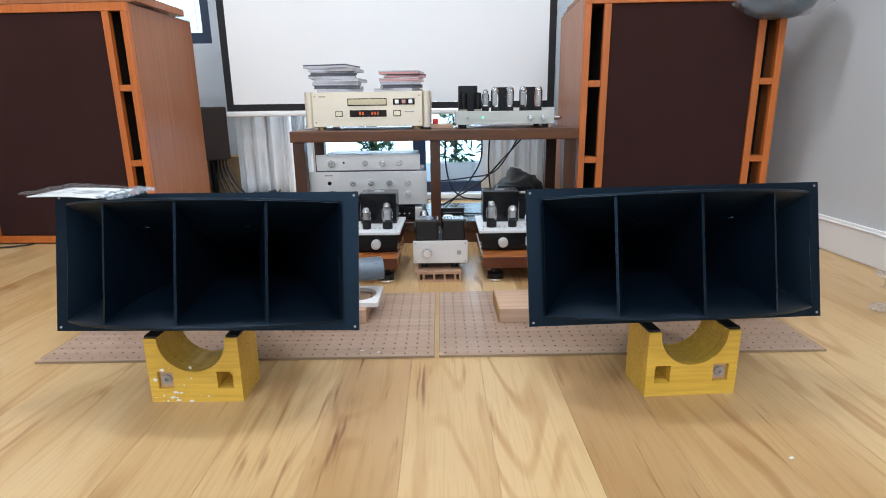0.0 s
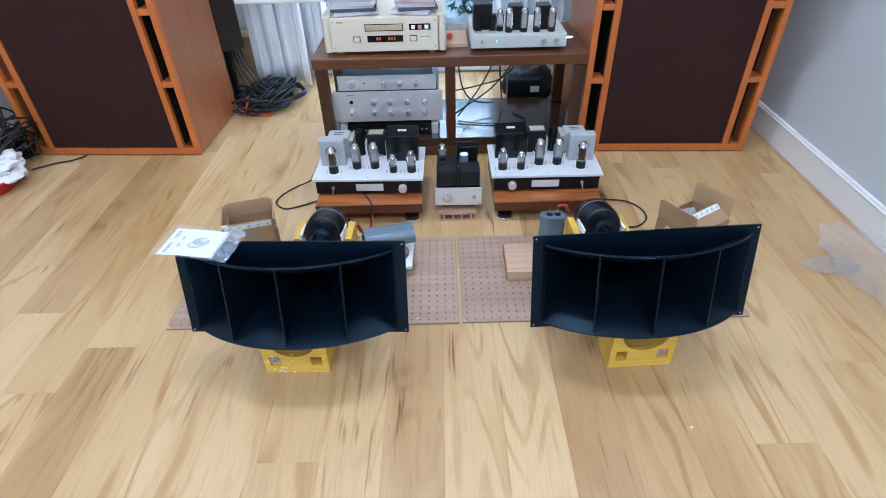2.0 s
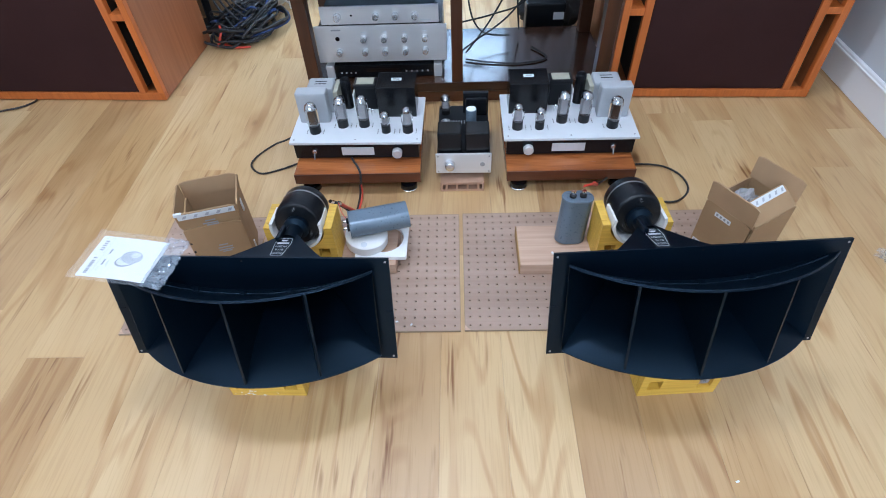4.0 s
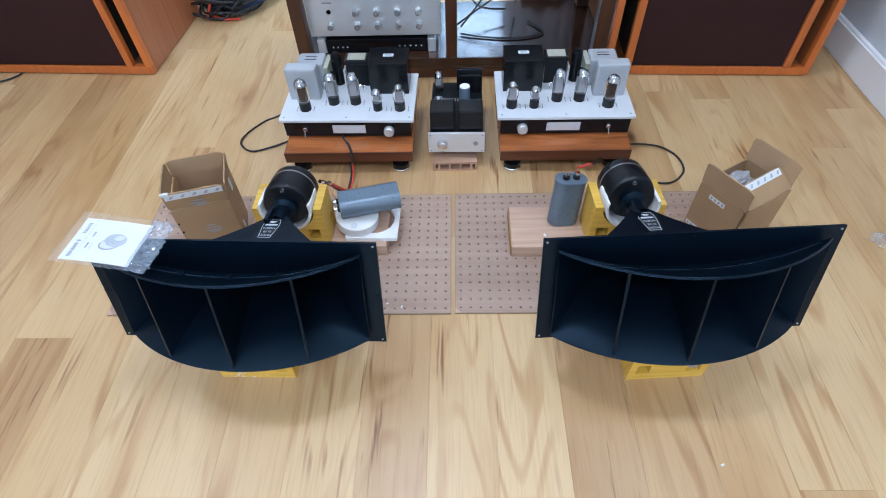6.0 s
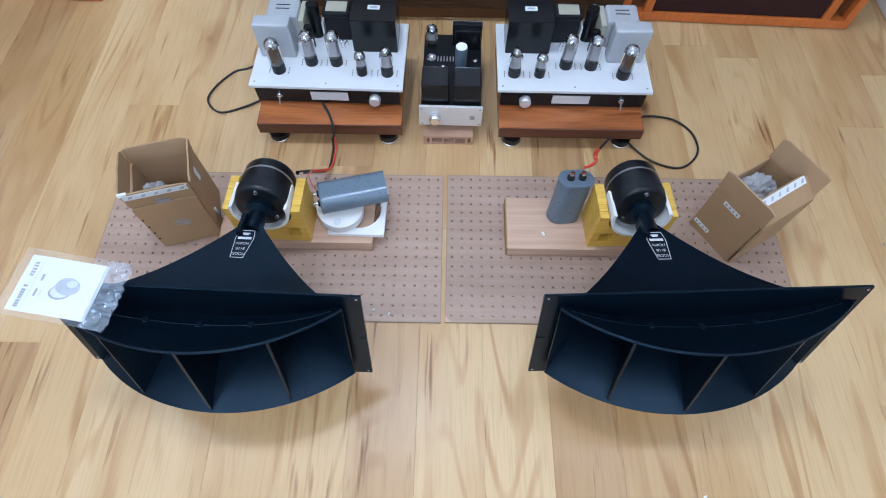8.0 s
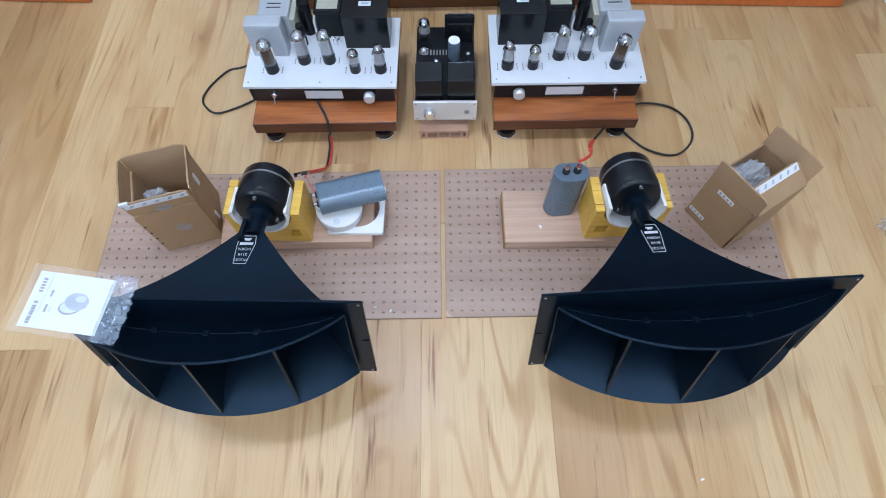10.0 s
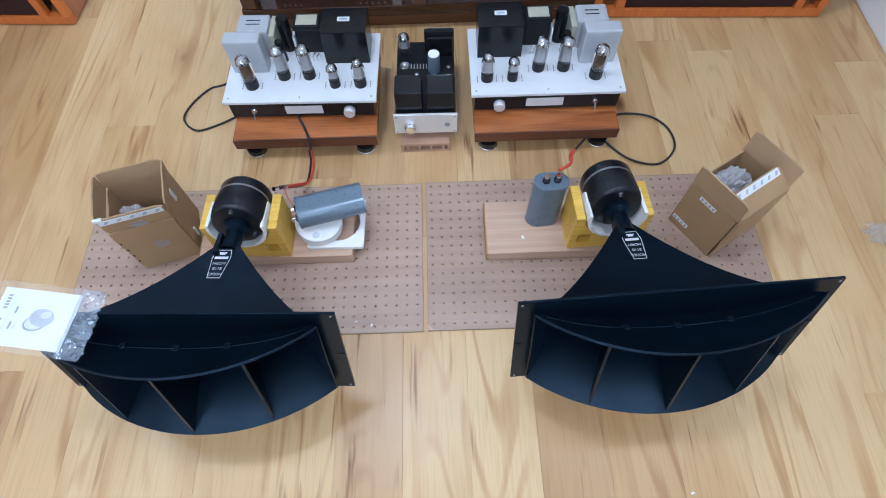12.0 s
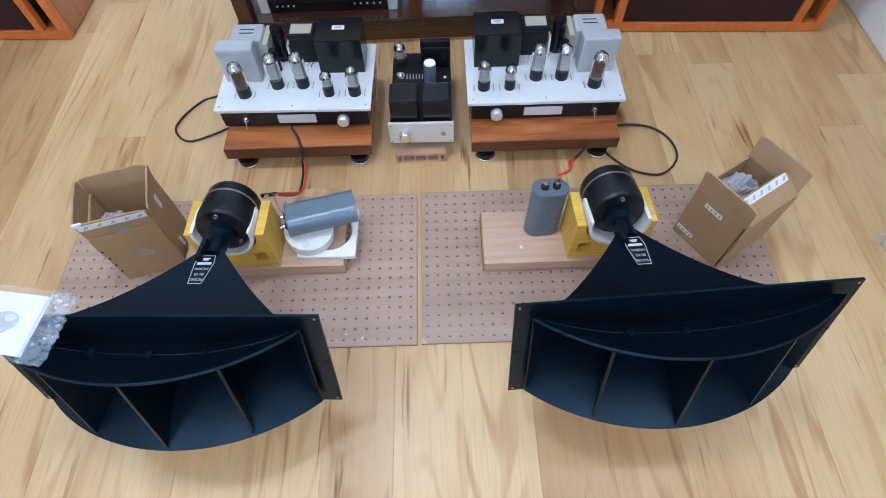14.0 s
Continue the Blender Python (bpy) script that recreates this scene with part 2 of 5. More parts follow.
M_CHROME = surface("chrome", (0.75, 0.75, 0.76), 0.14, 1.0, 0.03, 30, 0)
M_BRASS = surface("brass", (0.65, 0.45, 0.2), 0.3, 1.0, 0.1)
M_GOLD = surface("champagne_aluminium", (0.76, 0.69, 0.56), 0.42, 0.35, 0.04, 40, 0.03, 400, stretch=(0.1, 1, 1))
M_GOLDD = surface("gold_trim", (0.4, 0.3, 0.15), 0.35, 0.7)
M_TRAY = surface("champagne_tray", (0.52, 0.45, 0.3), 0.35, 0.4)
M_YELLOW = wood("yellow_varnished_pine", (0.66, 0.39, 0.04), (0.78, 0.52, 0.085), 0, 0.45, 14, 0.1, 0.06, 0.8)
M_PLY = wood("plywood_edge", (0.25, 0.13, 0.04), (0.55, 0.33, 0.1), 1, 0.6, 30, 0.0, 0.05, 1.4)
M_PEG = wood("pegboard_veneer", (0.32, 0.215, 0.155), (0.47, 0.335, 0.255), 0, 0.36, 5, 0.06, 0.05, 0.8)
M_PEGEDGE = surface("pegboard_edge", (0.28, 0.2, 0.13), 0.8)
M_PLANK = wood("pale_offcut", (0.5, 0.33, 0.225), (0.56, 0.385, 0.275), 0, 0.6, 7, 0.0, 0.05, 0.4)
M_CARD = surface("brown_cardboard", (0.36, 0.228, 0.115), 0.85, 0, 0.1, 20, 0.15, 500)
M_CARDIN = surface("cardboard_inside", (0.42, 0.272, 0.145), 0.85, 0, 0.08, 20, 0.15, 500)
M_FOAM = surface("white_foam", (0.75, 0.75, 0.74), 0.9, 0, 0.05, 60, 0.3, 500)
M_GREYCAP = surface("grey_can_paint", (0.135, 0.18, 0.23), 0.3, 0.25, 0.1, 25, 0.0)
M_KNOB = surface("satin_silver_knob", (0.72, 0.73, 0.74), 0.24, 0.75, 0.03)
M_GREYCHASSIS = surface("grey_green_chassis", (0.5, 0.52, 0.49), 0.5, 0.1, 0.05)
M_STEEL = surface("dull_steel", (0.3, 0.3, 0.3), 0.4, 0.8)
M_CLAY = surface("fired_clay", (0.42, 0.25, 0.16), 0.9, 0, 0.15, 40, 0.4, 300)
M_GLASS = glass("clear_glass")
M_GETTER = surface("silver_getter", (0.55, 0.56, 0.58), 0.12, 1.0, 0.05)
M_TPLATE = surface("grey_tube_plate", (0.34, 0.34, 0.35), 0.45, 0.4, 0.2, 80)
M_TBROWN = surface("brown_tube_plate", (0.09, 0.055, 0.035), 0.35, 0.5, 0.2, 80)
M_TBASE = surface("bakelite_base", (0.012, 0.012, 0.013), 0.4, spec=0.25)
M_CREAM = surface("cream_paper", (0.36, 0.35, 0.27), 0.8, 0, 0.1, 60)
M_PAPER = surface("white_paper", (0.7, 0.715, 0.72), 0.7, 0, 0.02, 15, 0.02)
M_PRINT = surface("grey_print", (0.3, 0.31, 0.33), 0.75)
M_PRINTL = surface("light_grey_print", (0.58, 0.61, 0.64), 0.75)
M_PRINTM = surface("mid_grey_print", (0.4, 0.42, 0.45), 0.75, 0, 0.25, 60)
M_BAG = film_plastic("clear_bag", (0.9, 0.92, 0.95), 0.88)
M_WRAP = film_plastic("plastic_wrap", (0.85, 0.87, 0.9), 0.6)
M_CORD = surface("black_cable", (0.015, 0.015, 0.016), 0.5, 0, 0.3, 400, 0.3, 600)
M_CORDBLUE = surface("blue_cable", (0.02, 0.045, 0.15), 0.45)
M_RED = surface("red_sleeve", (0.6, 0.06, 0.03), 0.45)
M_CURTAIN = surface("pale_curtain", (0.8, 0.81, 0.83), 0.9, 0, 0.06, 14, 0.2, 500)
M_BLUEFRAME = surface("dark_blue_frame", (0.02, 0.035, 0.07), 0.4)
M_REDPL = surface("red_plastic", (0.55, 0.03, 0.02), 0.35)
M_CLOTH = surface("white_cloth", (0.75, 0.74, 0.74), 0.9, 0, 0.05, 30, 0.3)
M_LEAF = surface("leaf_green", (0.06, 0.14, 0.05), 0.6, 0, 0.4, 40)
M_DISPLAY = surface("display_glass", (0.01, 0.006, 0.006), 0.1)
M_AMBER = glow("amber_digits", (0.6, 0.1, 0.02), 0.07)
M_OUT = glow("daylight_outside", (0.55, 0.8, 1.0), 2.2)
M_CRINKLE = film_plastic("crinkled_film", (0.5, 0.57, 0.65), 0.6, 0.45, 0.0)
M_OVERWRAP = film_plastic("thin_overwrap", (0.6, 0.64, 0.68), 0.86)
M_CD1 = surface("jewel_case_grey", (0.5, 0.5, 0.55), 0.25, 0, 0.3, 12)
M_CD2 = surface("jewel_case_pink", (0.55, 0.28, 0.28), 0.25, 0, 0.3, 12)
M_CD3 = surface("jewel_case_dark", (0.08, 0.08, 0.1), 0.2, 0, 0.3, 12)
M_LAMP = glow("lamp_diffuser", (0.97, 0.98, 1.0), 4)
M_PINKSPK = surface("dark_brown_box", (0.022, 0.016, 0.014), 0.35)


# ---- mesh helpers ----
def mesh_of(bm, name, material, smooth=None):
    bmesh.ops.recalc_face_normals(bm, faces=bm.faces)
    me = bpy.data.meshes.new(name)
    bm.to_mesh(me)
    bm.free()
    for mt in material if isinstance(material, (list, tuple)) else [material]:
        me.materials.append(mt)
    if smooth is not None:
        me.set_sharp_from_angle(angle=radians(smooth))
        for f in me.polygons:
            f.use_smooth = True
    return me


def part(name, bm, material, parent=None, label="", m=None, smooth=None):
    ob = new(name, mesh_of(bm, name, material, smooth))
    ob.parent = parent
    if m is not None:
        ob.matrix_basis = m
    if label:
        ob["label"] = label
    return ob


def thing(name, label, category, m=None, group="", kind=""):
    ob = new(name)
    ob.empty_display_size = 0.02
    if m is not None:
        ob.matrix_basis = m
    return tagged(ob, label, category, group, kind)


def box(x0, x1, y0, y1, z0, z1, bevel=0.0, seg=2, bm=None):
    own = bmesh.new()
    bmesh.ops.create_cube(own, size=1, matrix=Matrix.LocRotScale(((x0 + x1) / 2, (y0 + y1) / 2, (z0 + z1) / 2), None, (x1 - x0, y1 - y0, z1 - z0)))
    if bevel:
        bmesh.ops.bevel(own, geom=own.edges[:], offset=bevel, segments=seg, profile=0.6, affect="EDGES")
    return join(bm, own)


def join(bm, own):
    if bm is None:
        return own
    me = bpy.data.meshes.new("tmp")
    own.to_mesh(me)
    own.free()
    bm.from_mesh(me)
    bpy.data.meshes.remove(me)
    return bm


def moved(bm, m):
    bmesh.ops.transform(bm, matrix=m, verts=bm.verts)
    return bm


def lathe(profile, seg=24, bm=None, m=None):
    """Turn a profile of (radius, z) round z; closed where the radius is 0."""
    own = bmesh.new()
    rings = []
    for r, z in profile:
        if r < 1e-6:
            rings.append([own.verts.new((0, 0, z))])
        else:
            rings.append([own.verts.new((r * math.cos(2 * math.pi * k / seg), r * math.sin(2 * math.pi * k / seg), z)) for k in range(seg)])
    for a, b in zip(rings, rings[1:]):
        for k in range(seg):
            j = (k + 1) % seg
            if len(a) == 1 and len(b) == 1:
                continue
            if len(a) == 1:
                own.faces.new((a[0], b[k], b[j]))
            elif len(b) == 1:
                own.faces.new((a[k], a[j], b[0]))
            else:
                own.faces.new((a[k], a[j], b[j], b[k]))
    if m is not None:
        moved(own, m)
    return join(bm, own)


def extrude(loop, depth, holes=(), bm=None, m=None):
    """A flat outline in xy, with holes, made depth thick along +z."""
    own = bmesh.new()
    edges = []
    for lp in (loop, *holes):
        vs = [own.verts.new((x, y, 0)) for x, y in lp]
        edges += [own.edges.new((a, b)) for a, b in zip(vs, vs[1:] + vs[:1])]
    bmesh.ops.triangle_fill(own, edges=edges, use_beauty=True)
    got = bmesh.ops.extrude_face_region(own, geom=own.faces[:])
    bmesh.ops.translate(own, verts=[v for v in got["geom"] if isinstance(v, bmesh.types.BMVert)], vec=(0, 0, depth))
    if m is not None:
        moved(own, m)
    return join(bm, own)


def tube(points, radius, seg=8, bm=None, steps=6, closed=False):
    """A round cord along a smooth line through the points."""
    ps = [Vector(p) for p in points]
    line = []
    for i in range(len(ps) - 1):
        p0, p1, p2, p3 = ps[max(i - 1, 0)], ps[i], ps[i + 1], ps[min(i + 2, len(ps) - 1)]
        for k in range(steps):
            t = k / steps
            line.append(0.5 * (2 * p1 + (p2 - p0) * t + (2 * p0 - 5 * p1 + 4 * p2 - p3) * t * t + (3 * p1 - p0 - 3 * p2 + p3) * t ** 3))
    line.append(ps[-1])
    own = bmesh.new()
    rings, side = [], None
    for i, p in enumerate(line):
        d = (line[min(i + 1, len(line) - 1)] - line[max(i - 1, 0)]).normalized()
        if side is None:
            side = d.orthogonal().normalized()
        side = (side - d * side.dot(d)).normalized()
        up = d.cross(side)
        rings.append([own.verts.new(p + radius * (math.cos(2 * math.pi * k / seg) * side + math.sin(2 * math.pi * k / seg) * up)) for k in range(seg)])
    for a, b in zip(rings, rings[1:]):
        for k in range(seg):
            j = (k + 1) % seg
            own.faces.new((a[k], a[j], b[j], b[k]))
    own.faces.new(rings[0])
    own.faces.new(rings[-1])
    return join(bm, own)


def braid(points, radius, pitch=0.011):
    """Two strands twisted round each other along a smooth line."""
    ps = [Vector(p) for p in points]
    line = []
    for i in range(len(ps) - 1):
        p0, p1, p2, p3 = ps[max(i - 1, 0)], ps[i], ps[i + 1], ps[min(i + 2, len(ps) - 1)]
        for k in range(26):
            t = k / 26
            line.append(0.5 * (2 * p1 + (p2 - p0) * t + (2 * p0 - 5 * p1 + 4 * p2 - p3) * t * t + (3 * p1 - p0 - 3 * p2 + p3) * t ** 3))
    line.append(ps[-1])
    bm, side, run, strands = bmesh.new(), None, 0.0, ([], [])
    for i, p in enumerate(line):
        d = (line[min(i + 1, len(line) - 1)] - line[max(i - 1, 0)]).normalized()
        side = d.orthogonal().normalized() if side is None else (side - d * side.dot(d)).normalized()
        run += (p - line[i - 1]).length if i else 0
        a = 2 * math.pi * run / pitch
        off = (math.cos(a) * side + math.sin(a) * d.cross(side)) * radius * 0.45
        strands[0].append(p + off)
        strands[1].append(p - off)
    for pts in strands:
        tube(pts, radius * 0.6, 6, bm, 1)
    return bm


def thicken(bm, thick):
    """Give an open skin a second face, set back along its smooth normals, and close its rim."""
    bmesh.ops.recalc_face_normals(bm, faces=bm.faces)
    bm.normal_update()
    rim = [e for e in bm.edges if e.is_boundary]
    twin = {v: bm.verts.new(v.co - v.normal * thick) for v in bm.verts[:]}
    for f in bm.faces[:]:
        bm.faces.new([twin[v] for v in reversed(f.verts)])
    for e in rim:
        a, b = e.verts
        bm.faces.new((a, b, twin[b], twin[a]))


def sheet(nx, ny, fn, bm=None, thick=0.0):
    """A grid of fn(u, v), u and v from 0 to 1."""
    own = bmesh.new()
    g = [[own.verts.new(fn(i / nx, j / ny)) for j in range(ny + 1)] for i in range(nx + 1)]
    for i in range(nx):
        for j in range(ny):
            own.faces.new((g[i][j], g[i + 1][j], g[i + 1][j + 1], g[i][j + 1]))
    if thick:
        thicken(own, thick)
    return join(bm, own)


def rounded(w, h, r, k=5):
    """A rounded rectangle outline about the origin."""
    out = []
    for cx, cy, a0 in ((w / 2 - r, h / 2 - r, 0), (-w / 2 + r, h / 2 - r, 90), (-w / 2 + r, -h / 2 + r, 180), (w / 2 - r, -h / 2 + r, 270)):
        out += [(cx + r * math.cos(radians(a0 + 90 * i / k)), cy + r * math.sin(radians(a0 + 90 * i / k))) for i in range(k + 1)]
    return out


def circle(r, seg=20, cx=0, cy=0):
    return [(cx + r * math.cos(2 * math.pi * i / seg), cy + r * math.sin(2 * math.pi * i / seg)) for i in range(seg)]


FRONT = pose(0, 0, 0, 90)  # a shape drawn in xy and raised along z: now drawn in xz and raised towards -y

# ---- the room ----
XL, XR, YB, YF = -1.75, 1.18, 2.62, -2.4


def structure(name, bm, material, label, smooth=None):
    return tagged(part(name, bm, material, None, "", None, smooth), label, name.split("_")[0], kind="structure")


structure("wall_right", box(XR, XR + 0.12, YF - 0.12, YB + 0.12, 0, CEIL), M_WALL, "plain pale grey painted wall beside the loudspeaker")
structure("wall_left", box(XL - 0.12, XL, YF - 0.12, YB + 0.12, 0, CEIL), M_WALL, "plain pale grey painted wall behind coiled cables")
structure("wall_front", box(XL, XR, YF - 0.12, YF, 0, CEIL), M_WALL, "plain pale grey wall closing the room")
_bw = extrude([(XL, 0), (XR, 0), (XR, CEIL), (XL, CEIL)], 0.12,
              ([(-0.6, 0.035), (0.42, 0.035), (0.42, 2.0), (-0.6, 2.0)], [(-1.62, 0.72), (-0.99, 0.72), (-0.99, 2.0), (-1.62, 2.0)]), None, pose(0, YB + 0.12, 0, 90))
structure("wall_back", _bw, M_WALL, "pale grey painted wall with two window openings")
structure("ceiling", box(XL, XR, YF, YB, CEIL, CEIL + 0.1), M_WHITE, "plain white ceiling with round recessed lamps")
_bb = box(XR - 0.014, XR - 0.001, YF, YB, 0, 0.1, 0.004)
box(XR - 0.018, XR - 0.001, YF, YB, 0.086, 0.093, 0.002, 1, _bb)
structure("baseboard", _bb, M_WHITE, "white painted baseboard along the grey wall")
structure("ground", box(-40, 40, YB + 0.3, 60, -0.3, -0.2), M_WALL, "pale paving outside the windows")


def window(name, x0, x1, z0, z1, bars):
    w = thing(name, "dark blue framed window with clear panes and daylight behind", "window", None, "", "structure")
    y0, y1, f = YB + 0.03, YB + 0.08, 0.05
    part("window_frame", extrude([(x0, z0), (x1, z0), (x1, z1), (x0, z1)], y1 - y0, [[(x0 + f, z0 + f), (x1 - f, z0 + f), (x1 - f, z1 - f), (x0 + f, z1 - f)]], None, pose(0, y1, 0, 90)), M_BLUEFRAME, w)
    xs = [x0 + f] + list(bars) + [x1 - f]
    for x in bars:
        part("mullion", box(x - 0.03, x + 0.03, y0 + 0.001, y1 - 0.001, z0 + f, z1 - f, 0.003), M_BLUEFRAME, w)
    for a, b in zip(xs, xs[1:]):
        g = part("pane", box(a + 0.03, b - 0.03, YB + 0.052, YB + 0.058, z0 + f, z1 - f), M_GLASS, w)
        g.visible_shadow = False
    if z0 < 0.5:
      part("window_sill", box(x0 - 0.03, x1 + 0.03, YB - 0.02, YB + 0.028, z0 - 0.025, z0 - 0.002, 0.004), M_WHITE, w)
    return w


window("window_1", -0.6, 0.42, 0.035, 2.0, (-0.08,))
window("window_2", -1.62, -0.99, 0.72, 2.0, (-1.3,))
tagged(part("backdrop", sheet(2, 2, lambda u, v: (-6 + 12 * u, 6.5, -1 + 6 * v)), M_OUT), "bright blue hazy daylight outside", "backdrop", kind="structure")


# ---- the floor, plank by plank ----
def floor():
    base = tagged(part("floor", box(XL, XR, YF, YB, -0.05, -0.003), M_GAP), "yellowish oak laminate floor with knots, satin sheen", "floor", kind="structure")
    rng = random.Random(5)
    w, x = 0.119, 0.437 - 19 * 0.119
    shapes = {}
    while x < XR - 0.001:
        x1 = min(x + w, XR)
        x = max(x, XL)
        y = YF - rng.uniform(0, 1.0)
        while y < YB:
            ln = rng.choice((0.74, 1.1, 1.48))
            y0, y1 = max(y, YF), min(y + ln, YB)
            if y1 - y0 > 0.02:
                key = (round(x1 - x, 4), round(y1 - y0, 3))
                if key not in shapes:
                    hx, hy, b = (x1 - x) / 2 - 0.0001, (y1 - y0) / 2 - 0.0001, 0.0003
                    bm = bmesh.new()
                    lo = [bm.verts.new((sx * hx, sy * hy, -0.0029)) for sx, sy in ((-1, -1), (1, -1), (1, 1), (-1, 1))]
                    mid = [bm.verts.new((sx * hx, sy * hy, -b)) for sx, sy in ((-1, -1), (1, -1), (1, 1), (-1, 1))]
                    up = [bm.verts.new((sx * (hx - b), sy * (hy - b), 0)) for sx, sy in ((-1, -1), (1, -1), (1, 1), (-1, 1))]
                    bm.faces.new(up)
                    for k in range(4):
                        j = (k + 1) % 4
                        bm.faces.new((lo[k], lo[j], mid[j], mid[k]))
                        bm.faces.new((mid[k], mid[j], up[j], up[k]))
                    shapes[key] = mesh_of(bm, "plank", M_FLOOR)
                ob = new("plank", shapes[key])
                ob.parent = base
                ob.location = ((x + x1) / 2, (y0 + y1) / 2, 0)
            y += ln
        x = x1


# ---- horns with their drivers ----
ARC, RAD, CY, TH = 41.8, 0.31, 0.2192, 0.2165


def horn_at(u, v, side):
    """A point of the horn's wall: u from the throat to the mouth, v across, side +1 top, -1 bottom."""
    a = radians(ARC) * v
    mx, my = RAD * math.sin(a), CY - RAD * math.cos(a)
    k = 0.35
    y = TH + (my - TH) * u
    e = (math.exp(k * u) - 1) / (math.exp(k) - 1)
    x = v * 0.013 * (1 - e) + mx * e
    q = (math.exp(3.1 * u) - 1) / (math.exp(3.1) - 1)
    return Vector((x * 0.995, y, side * (0.012 + 0.0762 * q)))


def writing(text, size):
    """Flat letters about the origin, in xy."""
    cu = bpy.data.curves.new("words", "FONT")
    cu.body, cu.size, cu.align_x, cu.align_y = text, size, "CENTER", "CENTER"
    ob = bpy.data.objects.new("words", cu)
    scene.collection.objects.link(ob)
    bpy.context.view_layer.update()
    me = bpy.data.meshes.new_from_object(ob.evaluated_get(bpy.context.evaluated_depsgraph_get()))
    bpy.data.objects.remove(ob)
    bm = bmesh.new()
    bm.from_mesh(me)
    bpy.data.meshes.remove(me)
    return bm


def sector_horn(m, label, hw):
    t = thing("sectoral_horn", label, "horn", m, "pair of horns")
    nu, nv = 22, 32
    bm = bmesh.new()
    for s in (1, -1):
        sheet(nu, nv, lambda u, v: horn_at(u, 2 * v - 1, s), bm)
    for v in (-1, 1):
        sheet(nu, 2, lambda u, z: horn_at(u, v, 1) * (1 - z) + horn_at(u, v, -1) * z, bm)
    bmesh.ops.remove_doubles(bm, verts=bm.verts, dist=0.0002)
    thicken(bm, 0.0028)
    part("horn_body", bm, M_HORN, t, "", None, 40)
    for v in (-0.535, 0.0, 0.535):
        part("vane", sheet(18, 1, lambda u, z: horn_at(0.12 + 0.875 * u, v, 1) * (1 - z) + horn_at(0.12 + 0.875 * u, v, -1) * z, None, 0.004), M_HORN, t, "", None, 40)
    # flange with the arched opening
    hh = 0.1038
    rim = []
    for i in range(41):
        v = -1 + i / 20
        a = radians(ARC) * v
        my = CY - RAD * math.cos(a)
        p = horn_at(min(1.0, TH / (TH - my)), v, 1)
        rim.append((p.x, p.z))
    hole = rim + [(x, -z) for x, z in reversed(rim)]
    part("flange", extrude([(-hw, -hh), (hw, -hh), (hw, hh), (-hw, hh)], 0.004, [hole], None, pose(0, 0.002, 0, 90)), M_HORN, t)
    for x in (-hw + 0.006, hw - 0.006):
        for z in (-0.098, 0.098):
            part("bolt_hole", lathe([(0, 0.0), (0.0042, 0.0), (0.0042, 0.0012), (0.0026, 0.0014), (0.0024, 0.0004), (0, 0.0004)], 12, None, pose(x, -0.002, z, 90) @ Matrix.Diagonal((0.45, 0.45, 0.5, 1))), M_TPLATE, t, "worn bare metal bolt hole")
    part("bolt_hole", lathe([(0, 0.0), (0.0042, 0.0), (0.0042, 0.0012), (0.0026, 0.0014), (0.0024, 0.0004), (0, 0.0004)], 12, None, pose(0, -0.002, 0.0975, 90) @ Matrix.Diagonal((0.45, 0.45, 0.5, 1))), M_BLACK, t)
    # weld bead and tabs over the top wall in front of the flange
    for s in (1,):
        part("weld_seam", tube([horn_at(0.985 - 0.205 * (1 - v * v), v, s) + Vector((0, 0, 0.001 * s)) for v in [k / 10 - 0.95 for k in range(20)]], 0.0011, 6, None, 2), M_HORN, t)
        for v in (-0.42, 0.0, 0.42):
            p = horn_at(0.985 - 0.205 * (1 - v * v), v, s)
            part("tab", box(-0.0045, 0.0045, -0.005, 0.005, -0.003, 0.0035, 0.001), M_HORN, t, "", pose(p.x, p.y, p.z, 0, 0, -ARC * v))
    for s in (1, -1):
        part("lip_bead", tube([horn_at(0.998, k / 12 - 1, s) for k in range(25)], 0.0018, 6, None, 2), M_HORN, t, "", None, 60)
    for x in (-hw + 0.006, hw - 0.006):
        part("joint_seam", box(x - 0.0058, x + 0.0058, -0.0034, -0.002, -0.0008, 0.0012), M_HORN, t)
    # throat neck and driver
    part("throat", lathe([(0.02, 0), (0.0165, 0.01), (0.0165, 0.046), (0.026, 0.052), (0.026, 0.062), (0, 0.062)], 20, None, pose(0, 0.1955, 0.003, -90)), M_HORN, t, "", None, 40)
    part("neck_bracket", box(-0.017, -0.009, 0.178, 0.225, -0.004, 0.026, 0.002), M_HORN, t)
    # name plate outline printed on the upper wall
    plate = bmesh.new()
    def on(u, x, lift):
        lo, hi = -1.0, 1.0
        for _ in range(24):
            mid = (lo + hi) / 2
            if horn_at(u, mid, 1).x < x:
                lo = mid
            else:
                hi = mid
        p = horn_at(u, lo, 1)
        return Vector((x, p.y, p.z + lift))
    def strip(u0, x0, u1, x1, wd):
        d = Vector((x1 - x0, (u1 - u0) * -0.23)).normalized()
        nx, nu_ = -d.y * wd, d.x * wd / -0.23
        vs = [plate.verts.new(on(u, x, 0.0042)) for u, x in ((u0 - nu_, x0 - nx), (u1 - nu_, x1 - nx), (u1 + nu_, x1 + nx), (u0 + nu_, x0 + nx))]
        plate.faces.new(vs)
    pts = [(0.09, -0.0125), (0.09, 0.0125), (0.15, 0.0155), (0.295, 0.0105), (0.295, -0.0105), (0.15, -0.0155)]
    for (u0, x0), (u1, x1) in zip(pts, pts[1:] + pts[:1]):
        strip(u0, x0, u1, x1, 0.0005)
